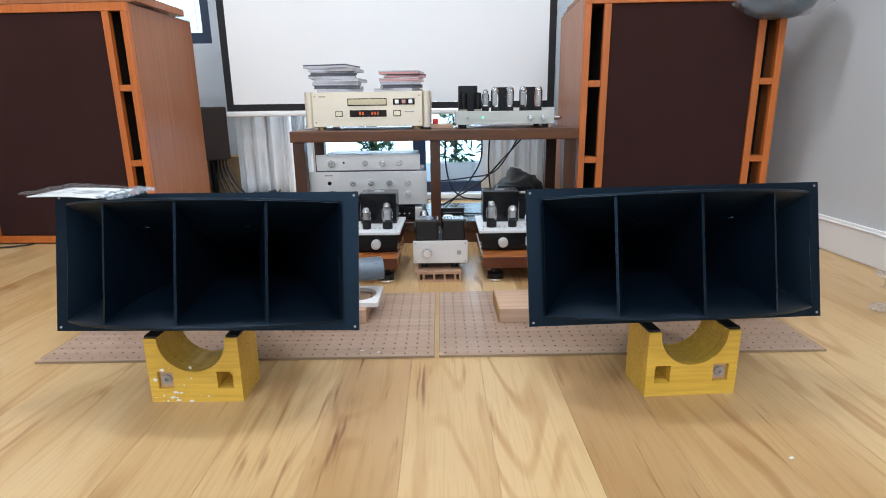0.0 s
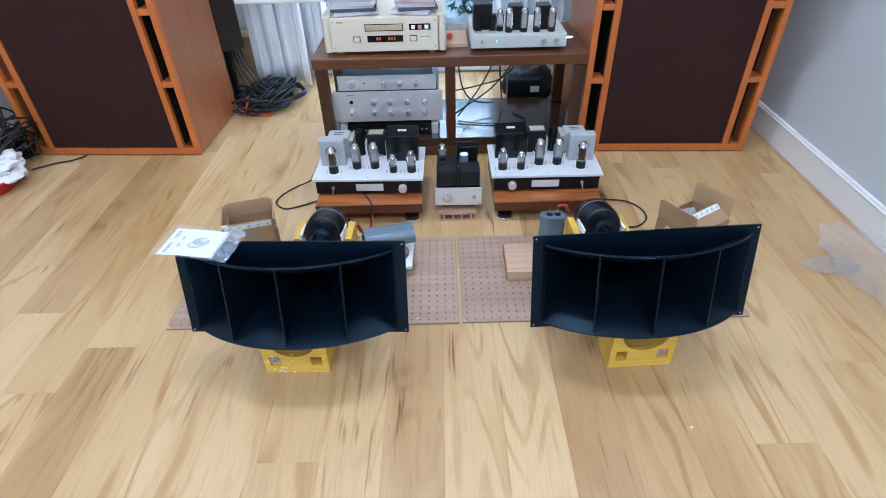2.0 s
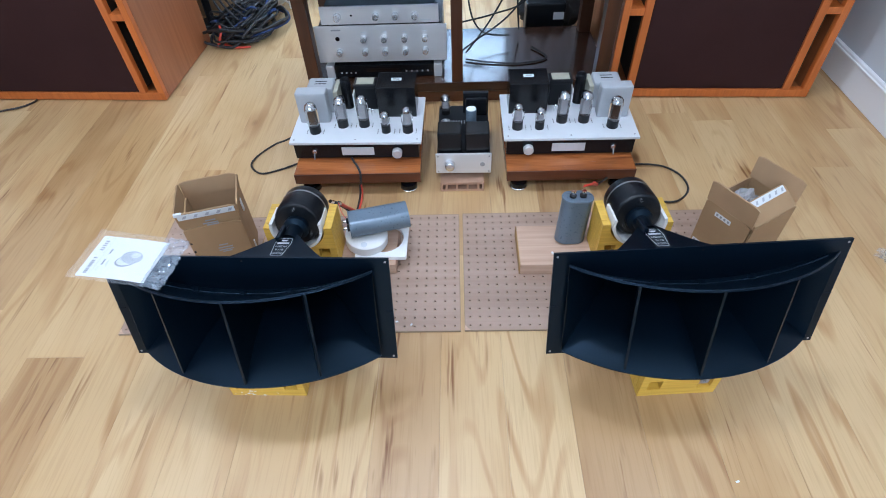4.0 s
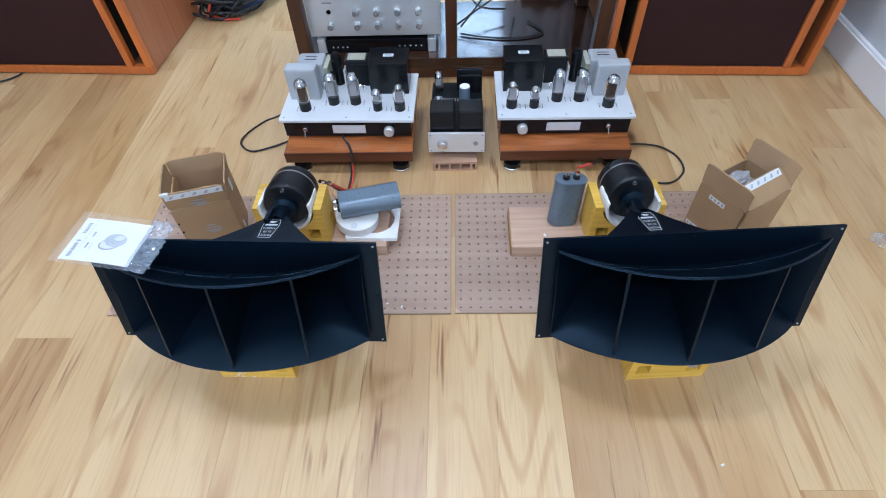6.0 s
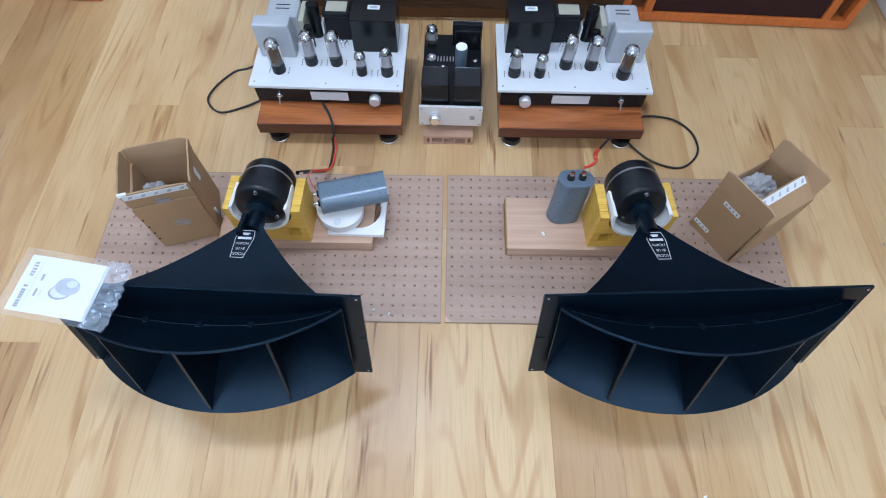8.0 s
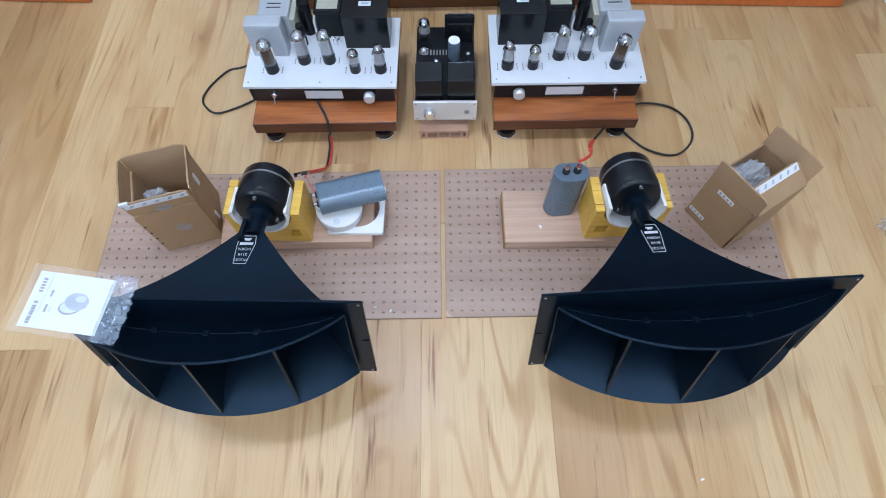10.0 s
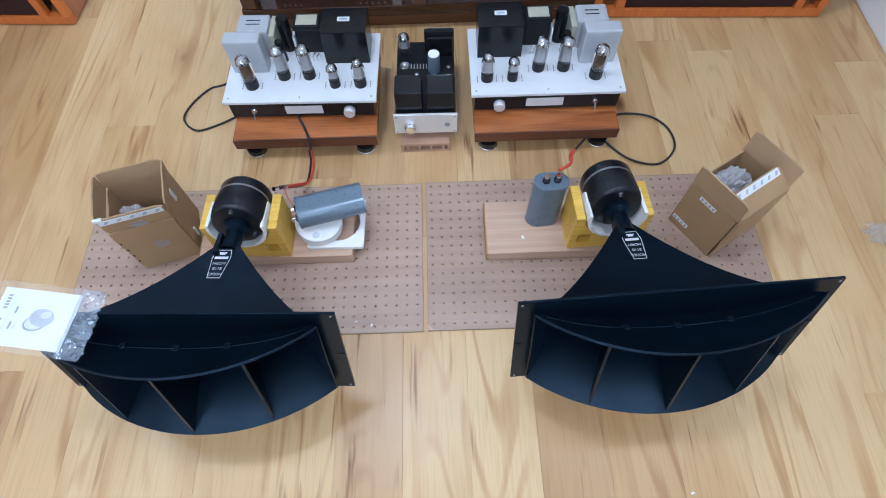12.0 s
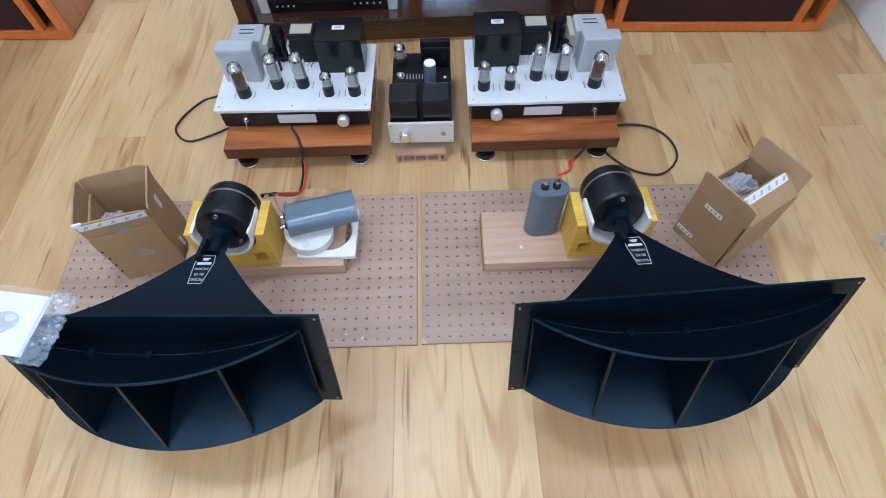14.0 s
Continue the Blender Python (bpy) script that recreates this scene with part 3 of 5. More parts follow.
    for u, hx in ((0.108, 0.0065), (0.117, 0.0045), (0.143, 0.0115), (0.152, 0.0115)):
        strip(u, -hx, u, hx, 0.0011)
    part("printed_badge", plate, M_PRINTL, t, "worn white printed maker's badge")
    for word, u, size in (("HORN", 0.186, 0.0076), ("811B", 0.226, 0.0076), ("MODEL", 0.266, 0.0072)):
        p, q = on(u - 0.02, 0, 0.0044), on(u + 0.02, 0, 0.0044)
        slope = math.degrees(math.atan2(p.z - q.z, p.y - q.y))
        mid = on(u, 0, 0.0048)
        part("printed_word", writing(word, size), M_PRINTL, t, "", pose(mid.x, mid.y, mid.z) @ pose(0, 0, 0, slope, 0, 180))
    return t


def driver(m, label):
    t = thing("compression_driver", label, "driver", m, "pair of drivers")
    part("body", lathe([(0, 0.002), (0.047, 0.002), (0.051, 0.0045), (0.0535, 0.01), (0.0545, 0.02), (0.0552, 0.021), (0.0555, 0.064), (0.0545, 0.065)], 48), M_DRIVER, t, "", None, 40)
    part("band", lathe([(0.0545, 0.065), (0.056, 0.0655), (0.056, 0.0692), (0.0545, 0.0695)], 48), M_STEEL, t, "thin bare aluminium band", None, 40)
    part("rear_cap", lathe([(0.0545, 0.0695), (0.0555, 0.07), (0.0555, 0.09), (0.0535, 0.094), (0, 0.095)], 48), M_DRIVER, t, "", None, 40)
    for a in (40, 140, 270):
        part("screw", lathe([(0.004, -0.003), (0.004, 0.003), (0, 0.003)], 10, None, pose(0.04 * math.cos(radians(a)), 0.04 * math.sin(radians(a)), 0.001)), M_KNOB, t, "small bright screw")
    for x in (-0.012, 0.012):
        part("terminal", lathe([(0.004, 0), (0.004, 0.01), (0.006, 0.01), (0.006, 0.016), (0, 0.016)], 10, None, pose(0.046 if x > 0 else 0.05, 0.028 + x, 0.07, 0, 90, 0)), M_CHROME, t, "shiny wire terminal")
    return t


def saddle_block(m, label, front=0, height=0.104, r=0.051, w=0.14):
    """A wooden block with a half-round cradle and square pockets."""
    t = thing("wooden_saddle", label, "stand", m, "wooden horn supports")
    h, d = height, 0.075
    arc = [(r * math.cos(radians(a)), h - 0.001 - 0.002 + r * math.sin(radians(a))) for a in range(180, 361, 12)]
    loop = [(-w / 2, 0), (w / 2, 0), (w / 2, h), (r, h)] + list(reversed(arc))[1:-1] + [(-r, h), (-w / 2, h)]
    q = 0.012
    pockets = [[(cx - q, 0.022), (cx + q, 0.022), (cx + q, 0.05), (cx - q, 0.05)] for cx in (-0.045, 0.045)]
    part("front_board", extrude(loop, 0.014, pockets, None, pose(0, 0.014, 0, 90)), M_YELLOW, t)
    for k in range(4):
        part("ply_layer", extrude(loop, d / 5 - 0.0004, pockets if k < 2 else (), None, pose(0, 0.0145 + (k + 1) * d / 5, 0, 90)), M_YELLOW, t)
    if front:
        plug = part("pocket_plug", box(front * 0.045 - 0.0115, front * 0.045 + 0.0115, 0.006, 0.013, 0.0225, 0.0495, 0.0005), M_PLANK, t, "pale wooden plug in a pocket")
        part("nut", lathe([(0.0035, 0.0005), (0.0035, 0.003), (0.0075, 0.003), (0.008, 0.0), (0, 0.0)], 8, None, pose(front * 0.045, 0.006, 0.036, 90)), M_TPLATE, plug, "dark steel nut")
        for s in (-1, 1):
            part("felt_strip", box(s * 0.061 - 0.009, s * 0.061 + 0.009, 0.004, d - 0.004, h, h + 0.003), M_BLACKCLOTH, t)
    return t


def paint_chips(m, seed):
    """Thin flakes of old white paint on the front of a saddle."""
    t = thing("paint_flakes", "flakes of old white paint on the wooden saddle", "paint", m, "", "stuff")
    rng = random.Random(seed)
    bm = bmesh.new()
    for k in range(30):
        x = -0.064 + abs(rng.gauss(0, 0.02)) if k % 3 else rng.uniform(-0.066, 0.02)
        z = rng.uniform(0.004, 0.062) if k % 3 else rng.uniform(0.001, 0.012)
        r = rng.uniform(0.0008, 0.0042)
        if -0.059 < x < -0.031 and 0.019 < z < 0.053:
            continue
        bm.faces.new([bm.verts.new((x + r * rng.uniform(0.5, 1.4) * math.cos(a), -0.0004, z + r * rng.uniform(0.3, 0.9) * math.sin(a))) for a in [j * 0.785 for j in range(8)]])
    part("flake", bm, M_FOAM, t)


HORN_L = pose(-0.3387, 0.8246, 0.2084, -13.77, 0, -1.9)
HORN_R = pose(0.3735, 0.8346, 0.2077, -13.74, -0.26, 2.7)
sector_horn(HORN_L, "black enamelled sectoral horn with a plastic-bagged manual on its rim", 0.2305)
sector_horn(HORN_R, "black enamelled sectoral horn resting bare on wooden supports", 0.228)
for hm, lab in ((HORN_L, "round black compression driver, its wires running to a grey capacitor"), (HORN_R, "round black compression driver beside an upright grey capacitor")):
    driver(hm @ pose(0, 0.257, 0.008, -90) @ Matrix.Diagonal((0.88, 0.88, 0.88, 1)), lab)
saddle_block(pose(-0.358, 0.779, 0, 0, 0, -1), "yellow varnished wooden saddle with chipped white paint, under the horn", -1)
saddle_block(pose(0.39, 0.776, 0, 0, 0, 3), "clean yellow varnished wooden saddle under the horn", 1)
paint_chips(pose(-0.358, 0.779, 0, 0, 0, -1), 4)
for bx, by, rz in ((-0.332, 1.076, -1.9), (0.361, 1.074, 2.7)):
    saddle_block(pose(bx, by, 0.0345, 0, 0, rz), "yellow varnished wooden saddle lined with white foam, cradling a driver", 0, 0.11, 0.0545, 0.142)
    foam = thing("foam_lining", "thick white foam sheet bent round the driver", "foam", pose(bx, by + 0.03, 0.1435, -6, 0, rz), "foam linings")
    fo = [(0.0485 * math.cos(radians(a)), 0.0485 * math.sin(radians(a))) for a in range(166, 375, 8)]
    part("foam_sheet", extrude(fo + [(x * 1.115, y * 1.115) for x, y in reversed(fo)], 0.058, (), None, pose(0, 0.022, 0, 90)), M_FOAM, foam, "", None, 40)


# ---- boards on the floor ----
def pegboard(x0, x1, y0, y1, label):
    t = thing("pegboard", label, "board", pose(0, 0, 0.0005), "pair of pegboards")
    nx, ny = 34, 16
    px, py, th = (x1 - x0) / nx, (y1 - y0) / ny, 0.004
    verts, faces = [], []
    ring = [(-1, -1), (0, -1), (1, -1), (1, 0), (1, 1), (0, 1), (-1, 1), (-1, 0)]
    for i in range(nx):
        for j in range(ny):
            cx, cy, o = x0 + (i + 0.5) * px, y0 + (j + 0.5) * py, len(verts)
            verts += [(cx + a * px / 2, cy + b * py / 2, th) for a, b in ring]
            hole = [(cx + 0.0023 * a / math.hypot(a, b), cy + 0.0023 * b / math.hypot(a, b)) for a, b in ring]
            verts += [(x, y, th) for x, y in hole] + [(x, y, 0.0) for x, y in hole]
            for k in range(8):
                n = (k + 1) % 8
                faces += [(o + k, o + n, o + 8 + n, o + 8 + k), (o + 8 + k, o + 8 + n, o + 16 + n, o + 16 + k)]
    me = bpy.data.meshes.new("tmp")
    me.from_pydata(verts, [], faces)
    bm = bmesh.new()
    bm.from_mesh(me)
    bpy.data.meshes.remove(me)
    bmesh.ops.remove_doubles(bm, verts=bm.verts, dist=0.0001)
    part("perforated_sheet", bm, M_PEG, t)
    edge = bmesh.new()
    for a, b, c, d in ((x0 - 0.0015, x1 + 0.0015, y0 - 0.0015, y0), (x0 - 0.0015, x1 + 0.0015, y1, y1 + 0.0015), (x0 - 0.0015, x0, y0, y1), (x1, x1 + 0.0015, y0, y1)):
        box(a, b, c, d, 0, th, 0, 1, edge)
    bm = bmesh.new()
    bm.faces.new([bm.verts.new(c) for c in ((x0 - 0.001, y0 - 0.001, th + 0.0004), (x0 + 0.011, y0 - 0.001, th + 0.0004), (x0 + 0.004, y0 + 0.006, th + 0.0004), (x0 - 0.001, y0 + 0.013, th + 0.0004))])
    part("chipped_corner", bm, M_PLANK, t, "pale chipped corner")
    part("board_edge", edge, M_PEGEDGE, t, "raw chipped fibreboard edge")
    return t


pegboard(-0.703, -0.0005, 0.9175, 1.257, "brown wood-grain pegboard lying on the floor")
pegboard(0.0105, 0.696, 0.9185, 1.259, "brown wood-grain pegboard lying flat, its corner chipped")
for x0, x1, y0, y1 in ((-0.45, -0.139, 1.07, 1.188), (0.13, 0.44, 1.0635, 1.1845)):
    p = thing("wooden_offcut", "pale brown wooden offcut lying on the pegboard", "board", None, "wooden offcuts")
    part("plank", box(x0 + 0.002, x1, y0, y1, 0.0048, 0.0342, 0.0015), M_PLANK, p)
    part("end_grain", box(x0, x0 + 0.0018, y0 + 0.0008, y1 - 0.0008, 0.0055, 0.0335, 0.0004), M_PLY, p, "rough dark sawn end")
    part("paint_drip", lathe([(0.005, 0), (0.0035, 0.0007), (0, 0.0008)], 9, None, pose(x0 + 0.075, y0 + 0.035, 0.0342, 0, 0, 20) @ Matrix.Diagonal((0.6, 1.0, 1, 1))), M_FOAM, p, "dried white paint drip")


# ---- loudspeakers ----
def loudspeaker(m, w, d, h, label, rails):
    t = thing("floor_loudspeaker", label, "speaker", m, "pair of loudspeakers")
    e, sl, p, f = 0.02, 0.038, 0.021, 0.02
    part("side_panel", box(-w / 2, -w / 2 + 0.018, f, d, 0.004, h, 0.002), M_CABV, t)
    part("side_panel", box(w / 2 - 0.018, w / 2, f, d, 0.004, h, 0.002), M_CABV, t)
    part("top_panel", box(-w / 2 + 0.0185, w / 2 - 0.0185, f, d, h - 0.018, h, 0.002), M_CABV, t)
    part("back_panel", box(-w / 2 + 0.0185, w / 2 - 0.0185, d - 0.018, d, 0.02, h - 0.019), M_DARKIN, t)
    part("bottom_panel", box(-w / 2 + 0.0185, w / 2 - 0.0185, f, d, 0.004, 0.022), M_CABV, t)
    part("bottom_rail", box(-w / 2, w / 2, 0, f - 0.0005, 0.004, 0.028, 0.0015), M_CABF, t)
    part("top_rail", box(-w / 2, w / 2, 0, f - 0.0005, h - 0.024, h, 0.0015), M_CABF, t)
    for s in (-1, 1):
        for a, b in ((w / 2 - e, w / 2), (w / 2 - e - sl - p, w / 2 - e - sl)):
            x0, x1 = sorted((s * a, s * b))
            part("front_post", box(x0, x1, 0, f - 0.0005, 0.0285, h - 0.0245, 0.0015), M_CABF, t)
        x0, x1 = sorted((s * (w / 2 - e - sl), s * (w / 2 - e)))
        for z in rails:
            part("slot_rail", box(x0 + 0.0005, x1 - 0.0005, 0.0005, 0.06, z - 0.0095, z + 0.0095, 0.001), M_CABF, t)
        x0, x1 = sorted((s * (w / 2 - 0.0185), s * (w / 2 - 0.0205)))
        # added dark panel: covers the cherry side to paint the port's shade
        part("port_shade_panel", box(x0, x1, 0.061, d - 0.02, 0.03, h - 0.03), M_DARKIN, t)
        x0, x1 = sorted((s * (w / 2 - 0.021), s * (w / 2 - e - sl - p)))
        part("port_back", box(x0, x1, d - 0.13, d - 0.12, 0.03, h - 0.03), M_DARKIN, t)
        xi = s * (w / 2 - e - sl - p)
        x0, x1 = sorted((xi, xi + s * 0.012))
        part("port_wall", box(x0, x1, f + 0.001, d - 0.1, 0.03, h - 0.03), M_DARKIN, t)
    gx = w / 2 - e - sl - p - 0.001
    part("grille", box(-gx, gx, 0.005, 0.016, 0.0295, h - 0.0255, 0.003), M_GRILLE, t, "dark brown woven grille cloth")
    part("plinth", box(-w / 2 + 0.01, w / 2 - 0.01, 0.012, d - 0.01, 0.0, 0.0035), M_DARKIN, t)
    return t


SPK_R = pose(0.7495, 1.757, 0, 0, 0, -2.6)
SPK_L = pose(-1.238, 1.825, 0, 0, 0, -3.0)
loudspeaker(SPK_R, 0.592, 0.42, 0.745, "large cherry veneer loudspeaker with brown grille against the grey wall", (0.262, 0.494))
loudspeaker(SPK_L, 0.63, 0.4, 0.75, "large cherry veneer loudspeaker with brown grille near the cable heap", (0.268, 0.502))


# ---- equipment rack ----
def rack():
    t = thing("equipment_rack", "dark walnut equipment rack with one open shelf level", "rack")
    x0, x1, y0, y1 = -0.445, 0.447, 1.742, 2.1
    part("top_board", box(x0, x1, y0, y1, 0.33, 0.364, 0.003), M_RACK, t)
    for a, b in ((x0 + 0.004, x0 + 0.04), (-0.014, 0.018), (x1 - 0.042, x1 - 0.004)):
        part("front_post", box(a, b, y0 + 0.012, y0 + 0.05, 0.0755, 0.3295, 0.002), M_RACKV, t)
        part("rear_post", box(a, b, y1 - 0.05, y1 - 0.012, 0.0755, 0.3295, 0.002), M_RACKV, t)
    part("bottom_board", box(x0, x1, y0 + 0.008, y1, 0.045, 0.075, 0.003), M_RACKDARK, t)
    part("plinth_board", box(x0 + 0.01, x1 - 0.01, y0 + 0.03, y0 + 0.05, 0.0, 0.0445), M_RACK, t)
    part("plinth_board", box(x0 + 0.01, x1 - 0.01, y1 - 0.05, y1 - 0.03, 0.0, 0.0445), M_RACK, t)


rack()


# ---- valve monoblocks ----
def valve(kind, r, h, base_h, plate):
    """Parts of a valve standing on z = 0: its base, glass, inner plates and silvered top."""
    br = r * 0.92
    prof = [(r * 0.8, base_h), (r, base_h + 0.006), (r, h - r * 1.0), (r * 0.86, h - r * 0.45), (r * 0.5, h - r * 0.1), (0, h)]
    if kind == "st":
        prof = [(r * 0.75, base_h), (r * 0.98, base_h + h * 0.12), (r * 1.08, base_h + h * 0.22), (r * 0.95, h - h * 0.27), (r * 0.72, h - h * 0.2), (r * 0.7, h - 0.01), (r * 0.5, h - 0.002), (0, h)]
    inner = [(x * 0.93, z - 0.0006) for x, z in prof if z > h - r * 1.05]
    return (lathe([(0, 0), (br, 0), (br, base_h), (br * 0.8, base_h + 0.001), (0, base_h + 0.001)], 18), lathe(prof, 20),
            box(-r * 0.42, r * 0.42, -r * 0.26, r * 0.26, base_h + 0.006, h - r * 1.15, 0.001), lathe(inner, 18))


def stand_valve(t, x, y, z, kind, r, h, base_h, plate):
    v = part("valve", (b := valve(kind, r, h, base_h, plate))[0], M_TBASE, t, "glass valve in a black base", pose(x, y, z), 40)
    g = part("glass_bulb", b[1], M_GLASS, v, "", None, 60)
    g.visible_shadow = False
    part("anode", b[2], plate, v)
    part("getter", b[3], M_GETTER, v, "mirror-silvered top", None, 60)


def monoblock(m, s, label):
    """s is +1 with the big transformer at the left end, -1 mirrored."""
    t = thing("valve_amplifier", label, "amplifier", m, "pair of valve amplifiers")
    def bx(x0, x1, *r):
        a, b = sorted((s * x0, s * x1))
        return box(a, b, *r)
    part("chassis", box(-0.158, 0.158, 0.006, 0.2, 0.003, 0.047, 0.001), M_BLACKG, t)
    part("top_plate", box(-0.166, 0.166, 0, 0.205, 0.0472, 0.0545, 0.0012), M_PLATE, t, "satin silver top plate")
    for fx in (-0.14, 0.14):
        for fy in (0.03, 0.17):
            part("foot", lathe([(0.01, 0), (0.01, 0.003), (0, 0.003)], 12, None, pose(fx, fy, 0)), M_RUBBER, t)
    part("knob", lathe([(0, 0), (0.011, 0), (0.0125, 0.002), (0.0125, 0.014), (0.011, 0.016), (0, 0.0162)], 24, None, pose(-0.104 * s, 0.006, 0.023, 90)), M_ALU, t, "", None, 40)
    part("nameplate", bx(-0.045, 0.037, 0.0035, 0.0058, 0.013, 0.036, 0.0008), M_PLATE, t, "brushed blank nameplate")
    sw = part("switch", lathe([(0.006, 0), (0.006, 0.004), (0.004, 0.004), (0.004, 0.008), (0, 0.008)], 12, None, pose(0.106 * s, 0.006, 0.025, 90)), M_CHROME, t)
    part("lever", tube([(0.106 * s, -0.001, 0.025), (0.106 * s, -0.006, 0.018), (0.106 * s, -0.011, 0.011)], 0.0014, 6), M_STEEL, sw)
    top = 0.0546
    for x, y, kind, r, h, bh, pl in ((-0.13, 0.047, "st", 0.0145, 0.07, 0.019, M_TPLATE), (-0.075, 0.046, "t", 0.0125, 0.058, 0.019, M_TPLATE), (-0.016, 0.074, "t", 0.015, 0.084, 0.019, M_TPLATE),
                                     (0.039, 0.073, "t", 0.015, 0.083, 0.019, M_TPLATE), (0.106, 0.047, "t", 0.0155, 0.084, 0.02, M_TBROWN)):
        stand_valve(t, x * s, y, top, kind, r, h, bh, pl)
        for k in (-1, 1):
            for j in range(3):
                part("vent_slot", box(-0.0009, 0.0009, -0.002, 0.002, 0, 0.0003), M_BLACKCLOTH, t, "", pose(x * s + k * 0.021, y - 0.007 + 0.007 * j, top))
    for x in (-0.155, 0, 0.155):
        part("screw", lathe([(0.0022, 0), (0.0022, 0.0008), (0, 0.001)], 8, None, pose(x, 0.012, top)), M_TPLATE, t)
    cov = part("transformer_cover", bx(-0.148, -0.05, 0.11, 0.188, top, top + 0.084, 0.0015), M_BLACKG, t, "black transformer cover")
    part("badge", bx(-0.112, -0.086, 0.145, 0.158, top + 0.0842, top + 0.0849), M_PRINTL, cov, "small white label")
    part("badge_print", bx(-0.107, -0.091, 0.149, 0.154, top + 0.085, top + 0.0853), M_PRINT, cov)
    part("choke_cover", bx(0.074, 0.152, 0.085, 0.118, top, top + 0.086, 0.005), M_SILVERBOX, t, "grey painted choke cover")
    tr = part("power_transformer", bx(0.066, 0.135, 0.13, 0.188, top, top + 0.072, 0.007), M_SILVERBOX, t, "grey end-bell transformer")
    for z in (0.014, 0.026):
        part("vent", bx(0.085, 0.115, 0.14 + z, 0.1425 + z, top + 0.072, top + 0.0726), M_BLACKCLOTH, tr)
    part("lamination", bx(0.054, 0.0655, 0.127, 0.191, top, top + 0.064, 0.001), M_CREAM, tr, "cream edge laminations")
    sm = part("small_transformer", bx(-0.043, 0.012, 0.145, 0.183, top, top + 0.062, 0.003), M_BLACK, t)
    part("winding", bx(-0.045, 0.014, 0.142, 0.186, top + 0.062, top + 0.073, 0.003), M_BLACK, sm)
    part("winding_print", bx(-0.038, 0.007, 0.149, 0.18, top + 0.0732, top + 0.0742), M_CREAM, sm, "cream paper label")
    for x in (-0.047, 0.016):
        part("bracket", bx(x - 0.002, x + 0.002, 0.138, 0.19, top, top + 0.05), M_ALU, sm)
    cap = part("filter_capacitor", lathe([(0, 0), (0.0135, 0), (0.0135, 0.078), (0.012, 0.082), (0.01, 0.08), (0, 0.08)], 20, None, pose(0.037 * s, 0.162, top)), M_BLACKG, t, "", None, 40)
    part("filter_capacitor", lathe([(0, 0), (0.0095, 0), (0.0095, 0.05), (0.008, 0.053), (0, 0.053)], 16, None, pose(0.046 * s, 0.124, top)), M_BLACKG, t, "", None, 40)
    for x, z in ((-0.03, 0.012), (-0.022, 0.014)):
        part("lead", tube([(x * s, 0.12, top), (x * s, 0.118, top + z), (x * s + 0.004, 0.124, top + z + 0.004), (x * s + 0.006, 0.132, top)], 0.0016, 6), M_CHROME, t)
    return t


def amp_stand(m, label):
    t = thing("amplifier_stand", label, "stand", m, "pair of amplifier stands")
    part("slab", box(-0.158, 0.158, 0.003, 0.265, 0.037, 0.066, 0.0015), M_STAND, t)
    part("front_edging", box(-0.158, 0.158, 0, 0.0028, 0.037, 0.0652, 0.0006), M_STANDEDGE, t, "dark red-brown front edging")
    for x in (-0.125, 0.125):
        for y in (0.022, 0.225):
            f = part("foot", lathe([(0.02, 0), (0.021, 0.004), (0.021, 0.02), (0.012, 0.024), (0.012, 0.037), (0, 0.037)], 20, None, pose(x, y, 0)), M_BLACKG, t, "", None, 40)
            part("foot_ring", lathe([(0.0212, 0.001), (0.0222, 0.002), (0.0222, 0.006), (0.0212, 0.007)], 20, None, pose(x, y, 0)), M_CHROME, f)
    return t


amp_stand(pose(-0.252, 1.344, 0), "glossy rosewood slab on black feet under an amplifier")
amp_stand(pose(0.279, 1.342, 0), "glossy rosewood slab on black feet under an amplifier")
monoblock(pose(-0.256, 1.4, 0.0663, 0, 0, -1.2), -1, "silver-topped black valve amplifier, its choke cover at the outer end")
monoblock(pose(0.2805, 1.4, 0.0663, 0, 0, -0.3), 1, "silver-topped black valve amplifier beside the small centre amplifier")

# ---- small centre amplifier on a clay brick ----
def clay_brick():
    t = thing("perforated_brick", "pale fired clay brick with square holes, lying under a small amplifier", "brick", pose(0.01, 1.349, 0))
    w, h = 0.11, 0.028
    holes = [[(c - hw, 0.006), (c + hw, 0.006), (c + hw, h - 0.007), (c - hw, h - 0.007)] for c, hw in ((-0.046, 0.0035), (-0.026, 0.011), (0.0005, 0.011), (0.027, 0.011), (0.047, 0.0035))]
    part("brick_body", extrude([(-w / 2, 0), (w / 2, 0), (w / 2, h), (-w / 2, h)], 0.2, holes, None, pose(0, 0.2, 0, 90)), M_CLAY, t)


clay_brick()


